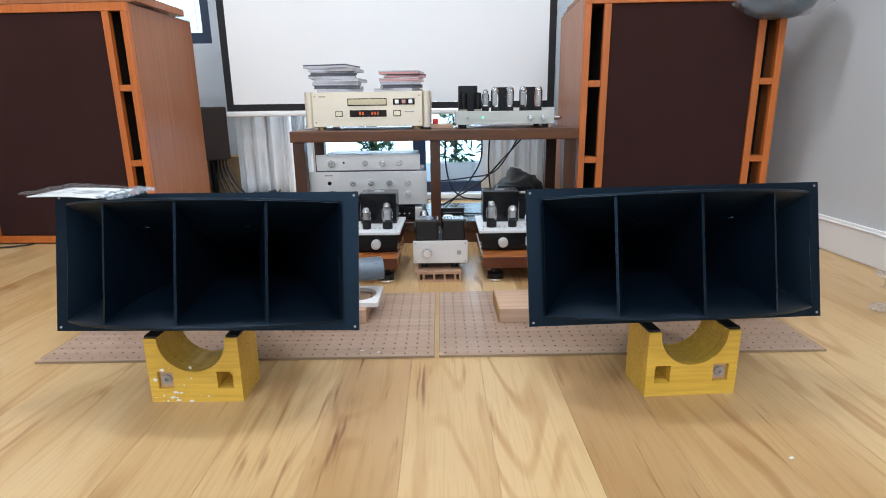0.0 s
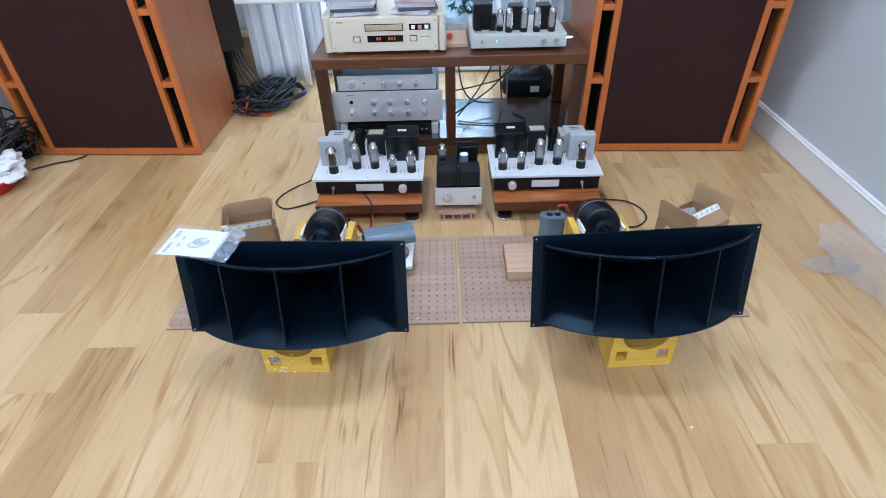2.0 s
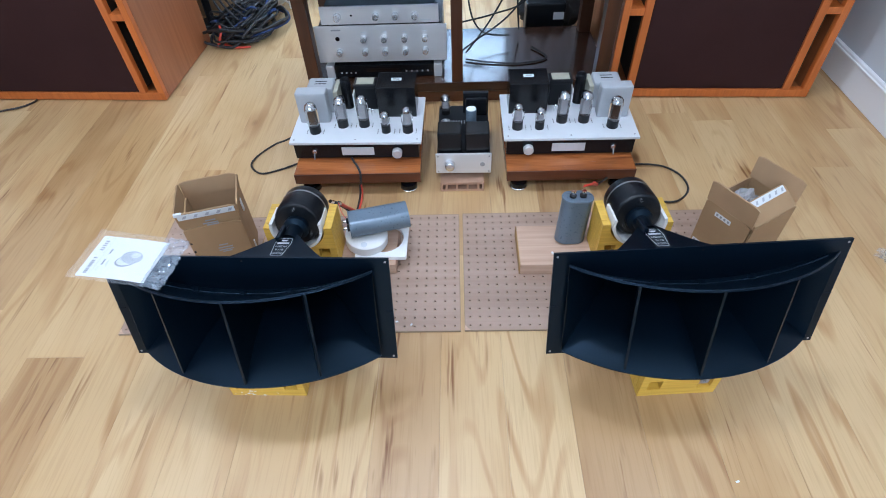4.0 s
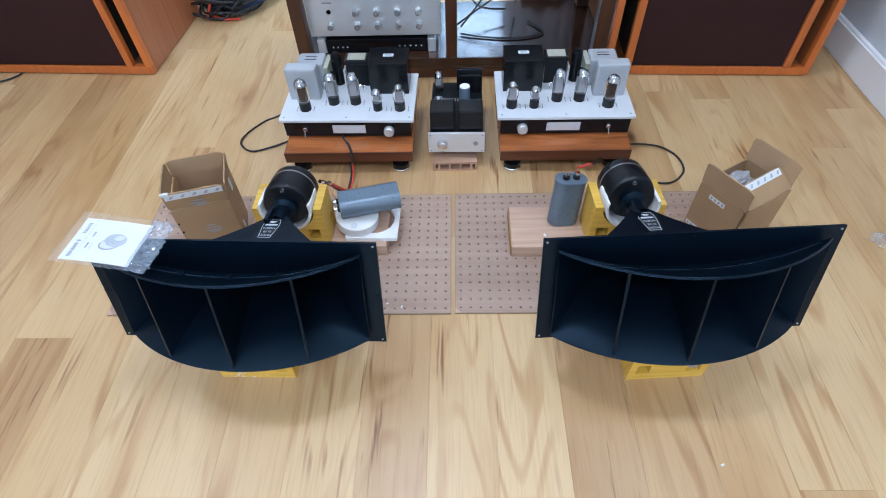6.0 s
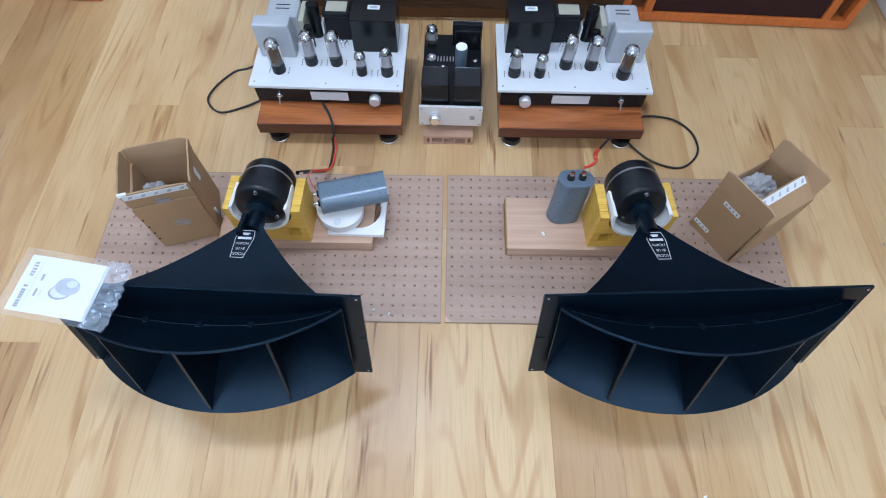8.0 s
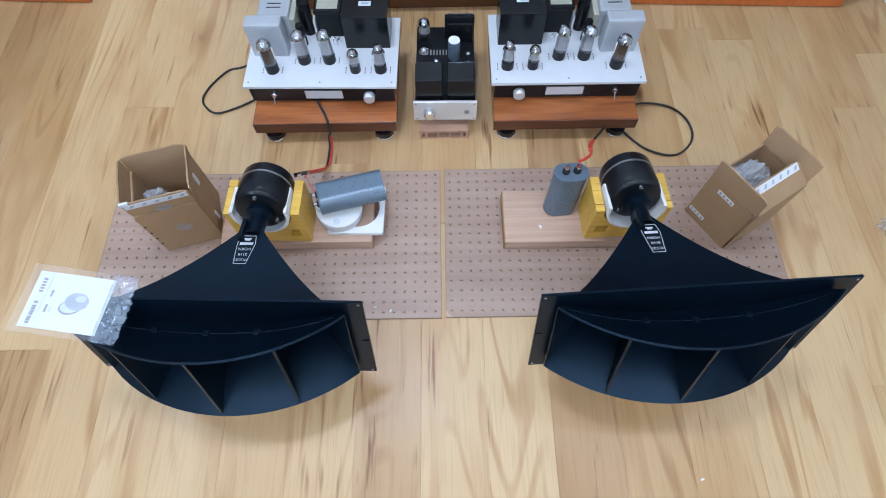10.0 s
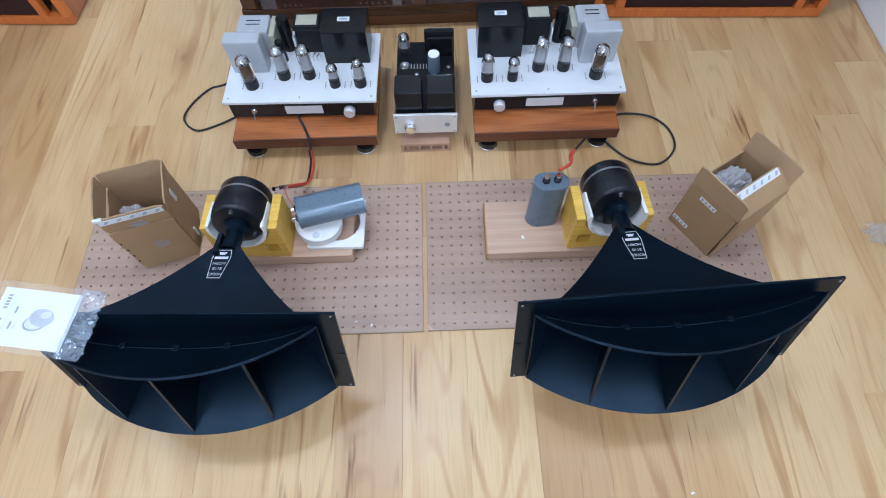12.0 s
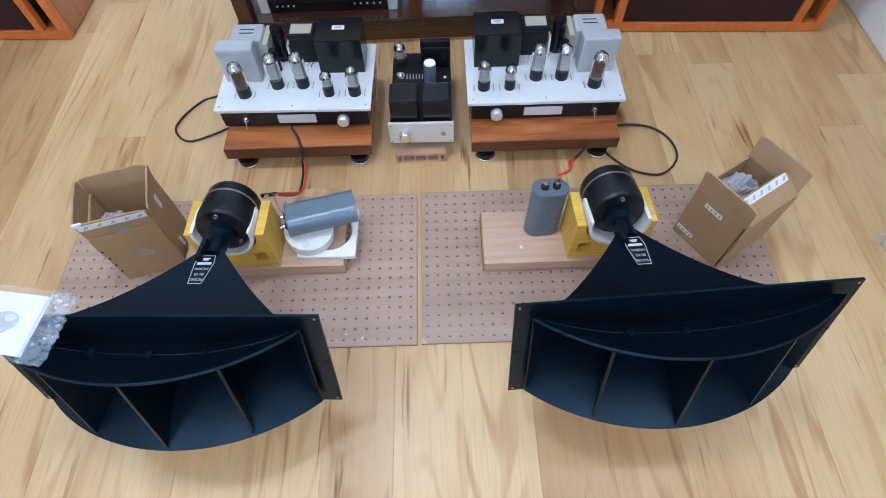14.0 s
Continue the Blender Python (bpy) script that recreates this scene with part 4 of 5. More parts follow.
def small_amplifier():
    t = thing("small_amplifier", "small black valve amplifier with brushed silver face, on a brick", "amplifier", pose(0.014, 1.366, 0.0395, 0, 0, -0.8))
    part("faceplate", box(-0.069, 0.069, 0, 0.006, 0.006, 0.064, 0.001), M_ALU, t, "brushed silver faceplate")
    part("chassis", box(-0.066, 0.066, 0.0062, 0.235, 0.004, 0.052, 0.001), M_BLACK, t)
    for x in (-0.043, 0.035):
        for y in (0.03, 0.17):
            part("foot", lathe([(0.008, -0.0114), (0.008, 0.004), (0, 0.004)], 12, None, pose(x, y, 0)), M_RUBBER, t)
    part("knob", lathe([(0, 0), (0.0125, 0), (0.0135, 0.002), (0.012, 0.013), (0.01, 0.016), (0, 0.0165)], 24, None, pose(-0.034, 0, 0.034, 90)), M_CHROME, t, "", None, 40)
    part("headphone_jack", lathe([(0.003, 0.0), (0.006, 0), (0.006, 0.002), (0.003, 0.002), (0.003, 0.0005), (0, 0.0005)], 16, None, pose(0.047, 0, 0.034, 90)), M_TPLATE, t)
    for x in (-0.063, 0.063):
        for z in (0.012, 0.058):
            part("screw", lathe([(0.002, 0), (0.002, 0.001), (0, 0.0012)], 8, None, pose(x, 0, z, 90)), M_TPLATE, t)
    for x in (-0.034, 0.034):
        part("output_transformer", box(x - 0.029, x + 0.029, 0.012, 0.066, 0.0522, 0.116, 0.004), M_BLACKG, t, "black transformer cover")
        for k in (-0.02, 0.02):
            part("screw", lathe([(0.0035, 0), (0.003, 0.002), (0, 0.003)], 8, None, pose(x + k, 0.0095, 0.054)), M_TPLATE, t)
    stand_valve(t, -0.048, 0.2, 0.0522, "t", 0.0135, 0.055, 0.012, M_TPLATE)
    part("valve_socket", lathe([(0.012, 0), (0.012, 0.004), (0.007, 0.004), (0.007, 0.001), (0, 0.001)], 18, None, pose(-0.048, 0.155, 0.0522)), M_CHROME, t)
    part("can_capacitor", lathe([(0, 0), (0.0135, 0), (0.0135, 0.046), (0.0125, 0.048), (0, 0.048)], 22, None, pose(0.02, 0.142, 0.0522)), M_GREYCAP, t, "", None, 40)
    part("capacitor_top", lathe([(0.0125, 0), (0.0125, 0.0012), (0, 0.0012)], 22, None, pose(0.02, 0.142, 0.1004)), M_WHITE, t, "white capacitor top")
    p = part("mains_transformer", box(0.005, 0.063, 0.185, 0.222, 0.0522, 0.104, 0.004), M_BLACKG, t)
    part("transformer_core", box(-0.001, 0.066, 0.197, 0.21, 0.0522, 0.112, 0.002), M_BLACK, p)
    for k in range(6):
        part("vent_slot", box(-0.034 + 0.007 * k, -0.0315 + 0.007 * k, 0.148, 0.163, 0.0521, 0.0525), M_TPLATE, t)
    for x, y in ((-0.02, 0.128), (0.052, 0.122), (0.052, 0.15)):
        part("bolt", lathe([(0.0055, 0), (0.0055, 0.003), (0.003, 0.0045), (0, 0.005)], 10, None, pose(x, y, 0.0522)), M_CHROME, t)


small_amplifier()


# ---- things on the boards ----
def can_outline(w, d):
    return rounded(w, d, d / 2 - 0.0005, 8)


def oil_capacitor(m, label, h):
    t = thing("oil_capacitor", label, "capacitor", m, "pair of grey capacitors")
    part("can", extrude(can_outline(0.066, 0.043), h, (), None, pose(0, 0, 0)), M_GREYCAP, t, "", None, 40)
    part("rolled_rim", tube([(x, y, h - 0.001) for x, y in can_outline(0.066, 0.043) + can_outline(0.066, 0.043)[:1]], 0.0016, 6, None, 1), M_GREYCAP, t, "", None, 50)
    for x in (-0.011, 0.011):
        k = part("insulator", lathe([(0.0075, 0), (0.0075, 0.005), (0.006, 0.006), (0, 0.006)], 16, None, pose(x, 0, h)), M_TBASE, t, "", None, 40)
        part("lug", lathe([(0.0035, 0), (0.0035, 0.006), (0.0055, 0.006), (0.005, 0.009), (0, 0.009)], 12, None, pose(x, 0, h + 0.006)), M_CHROME, k, "", None, 40)
    return t


oil_capacitor(pose(0.247, 1.143, 0.0346, -7, 4, 6), "grey oil-filled can capacitor standing upright on the offcut", 0.112)


def white_plate():
    t = thing("white_mounting_plate", "white square plate with a round opening, lying on the offcut", "plate", pose(-0.172, 1.141, 0.0344, 0, 0, -1))
    part("plate", extrude(rounded(0.113, 0.112, 0.004), 0.009, [circle(0.043, 28, 0.004, 0.002)]), M_WHITE, t, "", None, 40)


white_plate()


def white_disc():
    t = thing("white_plastic_disc", "thick white round cap leaning on the square plate", "cap", pose(-0.207, 1.135, 0.0438, 3, 5, 0))
    part("disc", lathe([(0, 0.0), (0.044, 0), (0.0465, 0.002), (0.0465, 0.024), (0.044, 0.026), (0.012, 0.026), (0, 0.026)], 40), M_FOAM, t, "", None, 40)
    part("knock_out", lathe([(0.007, 0), (0.007, 0.0012), (0.0055, 0.0012), (0.0055, 0.0004), (0, 0.0004)], 14, None, pose(-0.002, -0.034, 0.026)), M_PRINTL, t)


white_disc()
oil_capacitor(Matrix.Translation((-0.113, 1.168, 0.0945)) @ pose(0, 0, 0, 0, 0, 14) @ pose(0, 0, 0, 0, -90, 0) @ pose(0, 0, 0, 0, 0, 90),
              "grey oil-filled can capacitor lying on its side over a white cap", 0.13)


def panel(w, h, c, seed):
    """A sheet of board standing on its lower edge: width x, thickness y, slightly wavy with worn upper corners."""
    nx, nz = 10, 6
    def skin(u, v):
        worn = 0.004 * (max(0, abs(u - 0.5) - 0.42) / 0.08) ** 2 + 0.0014 * noise.noise((u * 9, seed, 0))
        return (u * w, 0.0012 * noise.noise((u * 3 + seed, v * 3, 1)) * v, v * h - worn * v)
    return sheet(nx, nz, skin, None, c)


def carton(m, w, d, h, label, seed):
    t = thing("cardboard_box", label, "box", m, "open cartons")
    c = 0.003
    # width along x, depth along y, standing on z = 0
    part("box_bottom", box(0, w, 0, d, 0, c), M_CARDIN, t)
    part("front_wall", panel(w, h, c, seed), M_CARD, t, "", pose(0, 0, 0), 30)
    part("back_wall", panel(w, h, c, seed + 1), M_CARDIN, t, "", pose(0, d - c, 0), 30)
    part("side_wall", panel(d - 2 * c, h, c, seed + 2), M_CARD, t, "", pose(0, c, 0, 0, 0, 90), 30)
    part("side_wall", panel(d - 2 * c, h, c, seed + 3), M_CARD, t, "", pose(w, c, 0, 0, 0, 90), 30)
    return t


def stripes(t, m, ln, hh, n):
    """A strip of white tape with dark slanted bars."""
    tape = part("tape", box(0, ln, -0.0006, 0, 0, hh), M_PAPER, t, "white printed tape", m)
    for k in range(n):
        x = ln * (k + 0.35) / n
        part("tape_print", extrude([(x, hh * 0.25), (x + ln * 0.3 / n, hh * 0.25), (x + ln * 0.5 / n, hh * 0.75), (x + ln * 0.2 / n, hh * 0.75)], 0.0003, (), None, pose(0, -0.0007, 0, 90)), M_PRINTM, tape)


def crumpled(name, size, seed, material, parent=None, m=None):
    """A crumpled film or cloth lump."""
    bm = bmesh.new()
    bmesh.ops.create_icosphere(bm, subdivisions=4, radius=1)
    for v in bm.verts:
        k = 1 + 0.35 * noise.noise(v.co * 2.3 + Vector((seed, 0, 0))) + 0.16 * noise.noise(v.co * 6 + Vector((0, seed, 0))) + 0.07 * noise.noise(v.co * 14)
        v.co = Vector((v.co.x * size[0], v.co.y * size[1], v.co.z * size[2])) * k
        v.co.z = max(v.co.z, -size[2] * 0.75)
    return part(name, bm, material, parent, "", m)


BOX_L = pose(-0.568, 1.074, 0.0048, 0, 0, 15.5)
box_l = carton(BOX_L, 0.116, 0.108, 0.143, "tall open brown cardboard box with taped rim standing on the pegboard", 1)
for nm, m, ln, sd, mt in (("flap", pose(0, -0.0006, 0.1435, 1), 0.116, 11, M_CARD), ("flap", pose(0, 0.1055, 0.1435, -3), 0.116, 12, M_CARDIN),
                          ("flap", pose(-0.0008, 0.004, 0.1435, 0, -2, 0) @ pose(0, 0, 0, 0, 0, 90), 0.1, 13, M_CARD), ("flap", pose(0.1168, 0.004, 0.1435, 0, 7, 0) @ pose(0, 0, 0, 0, 0, 90), 0.1, 14, M_CARD)):
    part(nm, panel(ln, 0.041, 0.003, sd), mt, box_l, "", m, 30)
stripes(box_l, pose(0.002, -0.0028, 0.1695), 0.112, 0.0135, 5)
part("torn_edge", box(-0.004, 0.012, -0.002, 0.004, 0.178, 0.186, 0.0015), M_PAPER, box_l, "torn white paper corner")
for x0, z0, ln in ((0.05, 0.156, 0.02), (0.044, 0.149, 0.03), (0.05, 0.144, 0.024), (0.054, 0.082, 0.018), (0.05, 0.074, 0.03), (0.05, 0.067, 0.03), (0.056, 0.062, 0.02)):
    part("box_print", box(x0, x0 + ln, -0.0034, -0.0026, z0, z0 + 0.0028), M_PRINT, box_l)
for z0 in (0.03, 0.052, 0.075, 0.1):
    part("torn_spot", box(0.001, 0.005, -0.0034, -0.0026, z0, z0 + 0.005), M_BLACK, box_l)
part("side_tape", box(0.1165, 0.119, 0.05, 0.06, 0.12, 0.15), M_PAPER, box_l, "scrap of white tape")
part("side_tape", box(0.1165, 0.119, 0.03, 0.036, 0.02, 0.045), M_PAPER, box_l, "scrap of white tape")
bag_l = thing("plastic_bag", "crumpled clear plastic bag inside an open carton", "bag", BOX_L @ pose(0.034, 0.04, 0.084))
crumpled("bag_film", (0.027, 0.032, 0.055), 3.1, M_WRAP, bag_l)

BOX_R = pose(0.5815, 1.0565, 0.0048, 0, 0, 31.5)
box_r = carton(BOX_R, 0.133, 0.1125, 0.137, "open brown cardboard box with raised flaps, plastic inside", 21)
part("flap", panel(0.11, 0.053, 0.003, 31), M_CARDIN, box_r, "", pose(0.0, 0.0, 0.1375, 0, -6, 0) @ pose(0, 0, 0, 0, 0, 90), 30)
part("flap", panel(0.11, 0.055, 0.003, 32), M_CARDIN, box_r, "", pose(0.133, 0.001, 0.1375, 0, 1, 0) @ pose(0, 0, 0, 0, 0, 90), 30)
part("flap", panel(0.128, 0.05, 0.003, 33), M_CARD, box_r, "", pose(0.0025, 0.0, 0.1375, -58, 0, 0), 30)
tape_m = pose(0.008, 0.0, 0.1375, -58, 0, 0) @ pose(0, -0.0032, 0.033)
stripes(box_r, tape_m, 0.116, 0.015, 6)
for m in (pose(0.0, 0.062, 0.112), pose(0.0, 0.087, 0.018)):
    tp = part("side_tape", box(-0.0036, -0.0026, -0.019, 0.019, 0, 0.0105), M_PAPER, box_r, "scrap of white printed tape", m)
    for k in range(4):
        part("tape_print", box(-0.0039, -0.0035, -0.016 + 0.009 * k, -0.0115 + 0.009 * k, 0.0025, 0.008), M_PRINT, tp)
bag_r = thing("plastic_bag", "crumpled clear plastic bag bulging from an open carton", "bag", BOX_R @ pose(0.066, 0.072, 0.1))
crumpled("bag_film", (0.05, 0.03, 0.045), 7.7, M_WRAP, bag_r)


def manual():
    """A leaflet in a clear bag on the rim of the horn."""
    m = Matrix.Translation((-0.513, 0.8445, 0.3115)) @ pose(0, 0, 0, 1, 2, -8.5) @ Matrix.Diagonal((0.95, 0.88, 0.85, 1))
    t = thing("bagged_leaflet", "white printed leaflet in a clear plastic bag, overhanging the horn's rim", "leaflet", m)
    part("leaflet", sheet(12, 10, lambda u, v: (-0.066 + 0.118 * u, -0.046 + 0.093 * v, 0.004 * math.sin(2.2 * u) * (1 - v * 0.4)), None, 0.0012), M_PAPER, t)
    def at(u, v, dz=0.0012):
        return Vector((-0.066 + 0.118 * u, -0.046 + 0.093 * v, 0.004 * math.sin(2.2 * u) * (1 - v * 0.4) + dz))
    ink = bmesh.new()
    bars = [(0.09, 0.145, v, v + 0.035) for v in (0.06, 0.105, 0.15, 0.21, 0.255, 0.3, 0.345, 0.42, 0.62, 0.675, 0.73, 0.785, 0.84)] + [(0.26, 0.29, 0.28, 0.42), (0.26, 0.29, 0.56, 0.68)]
    for u0, u1, v0, v1 in bars:
        ink.faces.new([ink.verts.new(at(u, v)) for u, v in ((u0, v0), (u1, v0), (u1, v1), (u0, v1))])
    part("printed_bars", ink, M_PRINT, t)
    pale = bmesh.new()
    for u0, u1, v0, v1 in ((0.19, 0.2, 0.04, 0.96), (0.32, 0.345, 0.28, 0.4)):
        pale.faces.new([pale.verts.new(at(u, v, 0.0008)) for u, v in ((u0, v0), (u1, v0), (u1, v1), (u0, v1))])
    part("pale_panel", pale, M_PRINTL, t)
    def oval(cu, cv, ru, rv, turn, dz, mat, name, label=""):
        pic, ct, st = bmesh.new(), math.cos(radians(turn)), math.sin(radians(turn))
        ring = [(ru * math.cos(k * 0.2618), rv * math.sin(k * 0.2618)) for k in range(24)]
        pic.faces.new([pic.verts.new(at(cu + a * ct - b * st, cv + a * st + b * ct, dz)) for a, b in ring])
        part(name, pic, mat, t, label)
    oval(0.57, 0.42, 0.15, 0.13, 40, 0.001, M_PRINT, "printed_picture", "grey printed picture of a round driver")
    oval(0.58, 0.44, 0.14, 0.115, 40, 0.0012, M_PRINTL, "printed_band")
    oval(0.63, 0.53, 0.15, 0.16, 40, 0.0014, M_PRINTM, "printed_dome")
    oval(0.67, 0.58, 0.07, 0.06, 40, 0.0016, M_PRINTL, "printed_highlight")
    def filmed(u, v):
        x, y = -0.075 + 0.172 * u, -0.056 + 0.112 * v
        z = 0.0062 + 0.003 * noise.noise((x * 40, y * 40, 1)) + (0.012 * abs(noise.noise((x * 70 + y * 40, y * 55, 5))) + 0.008 * abs(noise.noise((x * 150, y * 160, 8))) - 0.012 * (u - 0.74) if u > 0.74 else 0)
        return (x + (0.004 * noise.noise((y * 60, 2, 3)) if u > 0.95 else 0), y, z)
    rng = random.Random(12)
    def crushed(u, v):
        x, y = 0.05 + 0.036 * u, -0.056 + 0.112 * v
        fold = abs(noise.noise((x * 90 + y * 40, y * 90 - x * 50, 5)))
        return (x + 0.006 * u * noise.noise((y * 50, 2, 3)) + rng.uniform(-0.001, 0.001), y + rng.uniform(-0.001, 0.001), 0.0062 + (0.013 * fold + rng.uniform(0, 0.0012)) * min(1, u * 4) - 0.006 * u)
    part("bag_film", sheet(24, 16, lambda u, v: filmed(u * 0.735, v)), M_BAG, t, "smooth clear plastic", None, 180)
    part("crushed_film", sheet(13, 38, crushed), M_CRINKLE, t, "crinkled clear plastic", None, 35)


manual()


# ---- cords between the amplifiers and the drivers ----
def cord(name, label, pieces, group=""):
    t = thing(name, label, "cable", None, group)
    for nm, pts, r, mat in pieces:
        part(nm, braid(pts, r) if nm == "braided_cord" else tube(pts, r, 8), mat, t, "", None, 60)
    return t


cord("speaker_cable", "black braided speaker cable with a red and a black tail", [
    ("braided_cord", [(-0.285, 1.55, 0.0695), (-0.283, 1.48, 0.0695), (-0.272, 1.41, 0.0695), (-0.255, 1.375, 0.0695), (-0.243, 1.345, 0.0705), (-0.242, 1.336, 0.06), (-0.243, 1.332, 0.042)], 0.0031, M_CORD),
    ("red_tail", [(-0.243, 1.332, 0.042), (-0.242, 1.325, 0.02), (-0.245, 1.312, 0.006), (-0.248, 1.28, 0.0055), (-0.252, 1.25, 0.03), (-0.26, 1.215, 0.075), (-0.264, 1.19, 0.108)], 0.0024, M_RED),
    ("black_tail", [(-0.246, 1.331, 0.042), (-0.247, 1.322, 0.02), (-0.251, 1.308, 0.0045), (-0.254, 1.275, 0.0045), (-0.258, 1.245, 0.03), (-0.267, 1.2, 0.095), (-0.278, 1.165, 0.138)], 0.0024, M_CORD),
    ("red_sleeve", [(-0.252, 1.25, 0.03), (-0.26, 1.215, 0.075), (-0.264, 1.19, 0.108)], 0.0039, M_RED),
    ("black_sleeve", [(-0.2615, 1.228, 0.055), (-0.267, 1.2, 0.095), (-0.274, 1.174, 0.128)], 0.0039, M_CORD),
    ("crimp_ring", [(-0.264, 1.19, 0.108), (-0.266, 1.184, 0.116)], 0.0045, M_CHROME),
    ("crimp_ring", [(-0.274, 1.174, 0.128), (-0.278, 1.165, 0.138)], 0.0042, M_CHROME),
    ("thin_lead", [(-0.266, 1.184, 0.116), (-0.262, 1.172, 0.11), (-0.256, 1.16, 0.105), (-0.246, 1.15, 0.098)], 0.0009, M_RED)], "speaker cables")
cord("speaker_cable", "black braided speaker cable looping over the floor to a capacitor", [
    ("braided_cord", [(0.43, 1.345, 0.0048), (0.47, 1.305, 0.0048), (0.53, 1.29, 0.0048), (0.575, 1.33, 0.0048), (0.575, 1.385, 0.0048), (0.54, 1.425, 0.006), (0.48, 1.435, 0.008), (0.43, 1.41, 0.02), (0.39, 1.37, 0.032), (0.36, 1.33, 0.045), (0.335, 1.295, 0.062), (0.322, 1.272, 0.08)], 0.0029, M_CORD),
    ("hidden_run", [(0.43, 1.345, 0.0048), (0.4, 1.4, 0.0048), (0.38, 1.5, 0.0048), (0.36, 1.6, 0.0048)], 0.0029, M_CORD),
    ("red_tail", [(0.322, 1.272, 0.08), (0.31, 1.25, 0.098), (0.298, 1.205, 0.14), (0.285, 1.182, 0.158), (0.266, 1.168, 0.166)], 0.0028, M_RED),
    ("red_sleeve", [(0.328, 1.284, 0.07), (0.314, 1.257, 0.094), (0.301, 1.218, 0.13)], 0.0046, M_RED),
    ("thin_lead", [(0.298, 1.205, 0.14), (0.28, 1.18, 0.162), (0.262, 1.165, 0.165)], 0.0009, M_RED)], "speaker cables")
cord("mains_cord", "black braided cord looping out behind the amplifier onto the floor", [
    ("braided_cord", [(-0.4, 1.53, 0.075), (-0.435, 1.53, 0.06), (-0.478, 1.545, 0.03), (-0.52, 1.558, 0.006), (-0.556, 1.51, 0.0048), (-0.565, 1.465, 0.0048), (-0.53, 1.43, 0.0048), (-0.48, 1.445, 0.0048), (-0.43, 1.475, 0.0048), (-0.36, 1.52, 0.0048)], 0.0029, M_CORD)])


# ---- on and in the rack ----
def disc_player():
    t = thing("disc_player", "champagne gold disc player on the walnut rack", "player", pose(-0.206, 1.775, 0.3643))
    part("body", box(-0.168, 0.168, 0.006, 0.32, 0.012, 0.113, 0.002), M_GOLD, t)
    part("faceplate", box(-0.17, 0.17, 0, 0.006, 0.011, 0.115, 0.001), M_GOLD, t)
    for s in (-1, 1):
        part("side_pillar", extrude(rounded(0.026, 0.3, 0.012), 0.108, (), None, pose(s * 0.1825, 0.155, 0.008)), M_GOLD, t, "", None, 40)
        for y in (0.03, 0.28):
            part("foot", lathe([(0.014, 0), (0.014, 0.012), (0, 0.012)], 16, None, pose(s * 0.15, y, 0)), M_GOLDD, t, "", None, 40)
    tr = part("disc_tray", box(-0.058, 0.058, -0.003, 0, 0.076, 0.093, 0.001), M_TRAY, t)
    part("tray_gap", box(-0.0605, 0.0605, -0.0008, 0, 0.0735, 0.0955), M_DISPLAY, tr)
    d = part("display", box(-0.055, 0.059, -0.0015, 0, 0.04, 0.0605), M_DISPLAY, t, "dark display with amber digits")
    for x, w in ((-0.026, 0.006), (-0.017, 0.005), (0.012, 0.006), (0.021, 0.005), (0.03, 0.004)):
        part("digit", box(x, x + w, -0.002, -0.0016, 0.046, 0.055), M_AMBER, d)
    part("button_panel", box(0.08, 0.147, -0.0015, 0, 0.0755, 0.094), M_DISPLAY, t)
    for k, mt in ((0, M_WHITE), (1, M_CD2), (2, M_WHITE)):
        part("button", box(0.086 + 0.021 * k, 0.098 + 0.021 * k, -0.004, -0.0016, 0.079, 0.0905, 0.001), mt, t)
    for x in (-0.1, 0.08):
        b = part("button_frame", box(x, x + 0.023, -0.001, 0, 0.041, 0.059), M_DISPLAY, t)
        part("button", box(x + 0.002, x + 0.021, -0.004, -0.0011, 0.043, 0.057, 0.001), M_GOLD, b)
    part("lettering_bar", box(0.115, 0.145, -0.0006, 0, 0.053, 0.0555), M_PRINT, t)
    part("lettering_bar", box(-0.148, -0.128, -0.0006, 0, 0.1, 0.1035), M_GOLDD, t)
    for x in (-0.161, 0.161):
        for z in (0.024, 0.103):
            part("screw", lathe([(0.0025, 0), (0.0025, 0.0008), (0, 0.001)], 8, None, pose(x, 0, z, 90)), M_GOLDD, t)


disc_player()


def jewel_cases():
    rng = random.Random(11)
    for cx, cy, n, z, pool in ((-0.312, 1.86, 8, 0.4798, (M_CD1, M_CD3, M_CD1, M_CD1)), (-0.105, 1.86, 6, 0.4798, (M_CD1, M_CD3, M_CD1, M_CD2))):
        for k in range(n):
            w = 0.142 if cx < -0.2 else 0.124
            t = thing("disc_case", "clear plastic disc case in a loose stack on the player", "disc case", pose(cx + rng.uniform(-0.011, 0.011) + (0.01 if k < 4 and cx < -0.2 else 0), cy + rng.uniform(-0.006, 0.006), z + k * 0.0104, 0, 0, rng.uniform(-14, 14)), "stacked disc cases")
            part("tray", box(-w / 2, w / 2, -0.062, 0.062, 0, 0.0062, 0.0006), pool[k % 4] if k < n - 2 else (M_CD2 if cx > -0.2 else M_CD1), t)
            part("lid", box(-w / 2, w / 2, -0.062, 0.062, 0.0066, 0.0101, 0.0006), M_CD3 if k % 3 == 1 else M_CD1, t)


jewel_cases()


def knob_on(t, x, z, r, ln, mat=None):
    part("knob", lathe([(0, 0), (r * 1.08, 0), (r * 1.08, ln * 0.25), (r, ln * 0.35), (r * 0.94, ln), (0, ln * 1.02)], 20, None, pose(x, 0, z, 90)), mat or M_KNOB, t, "", None, 40)


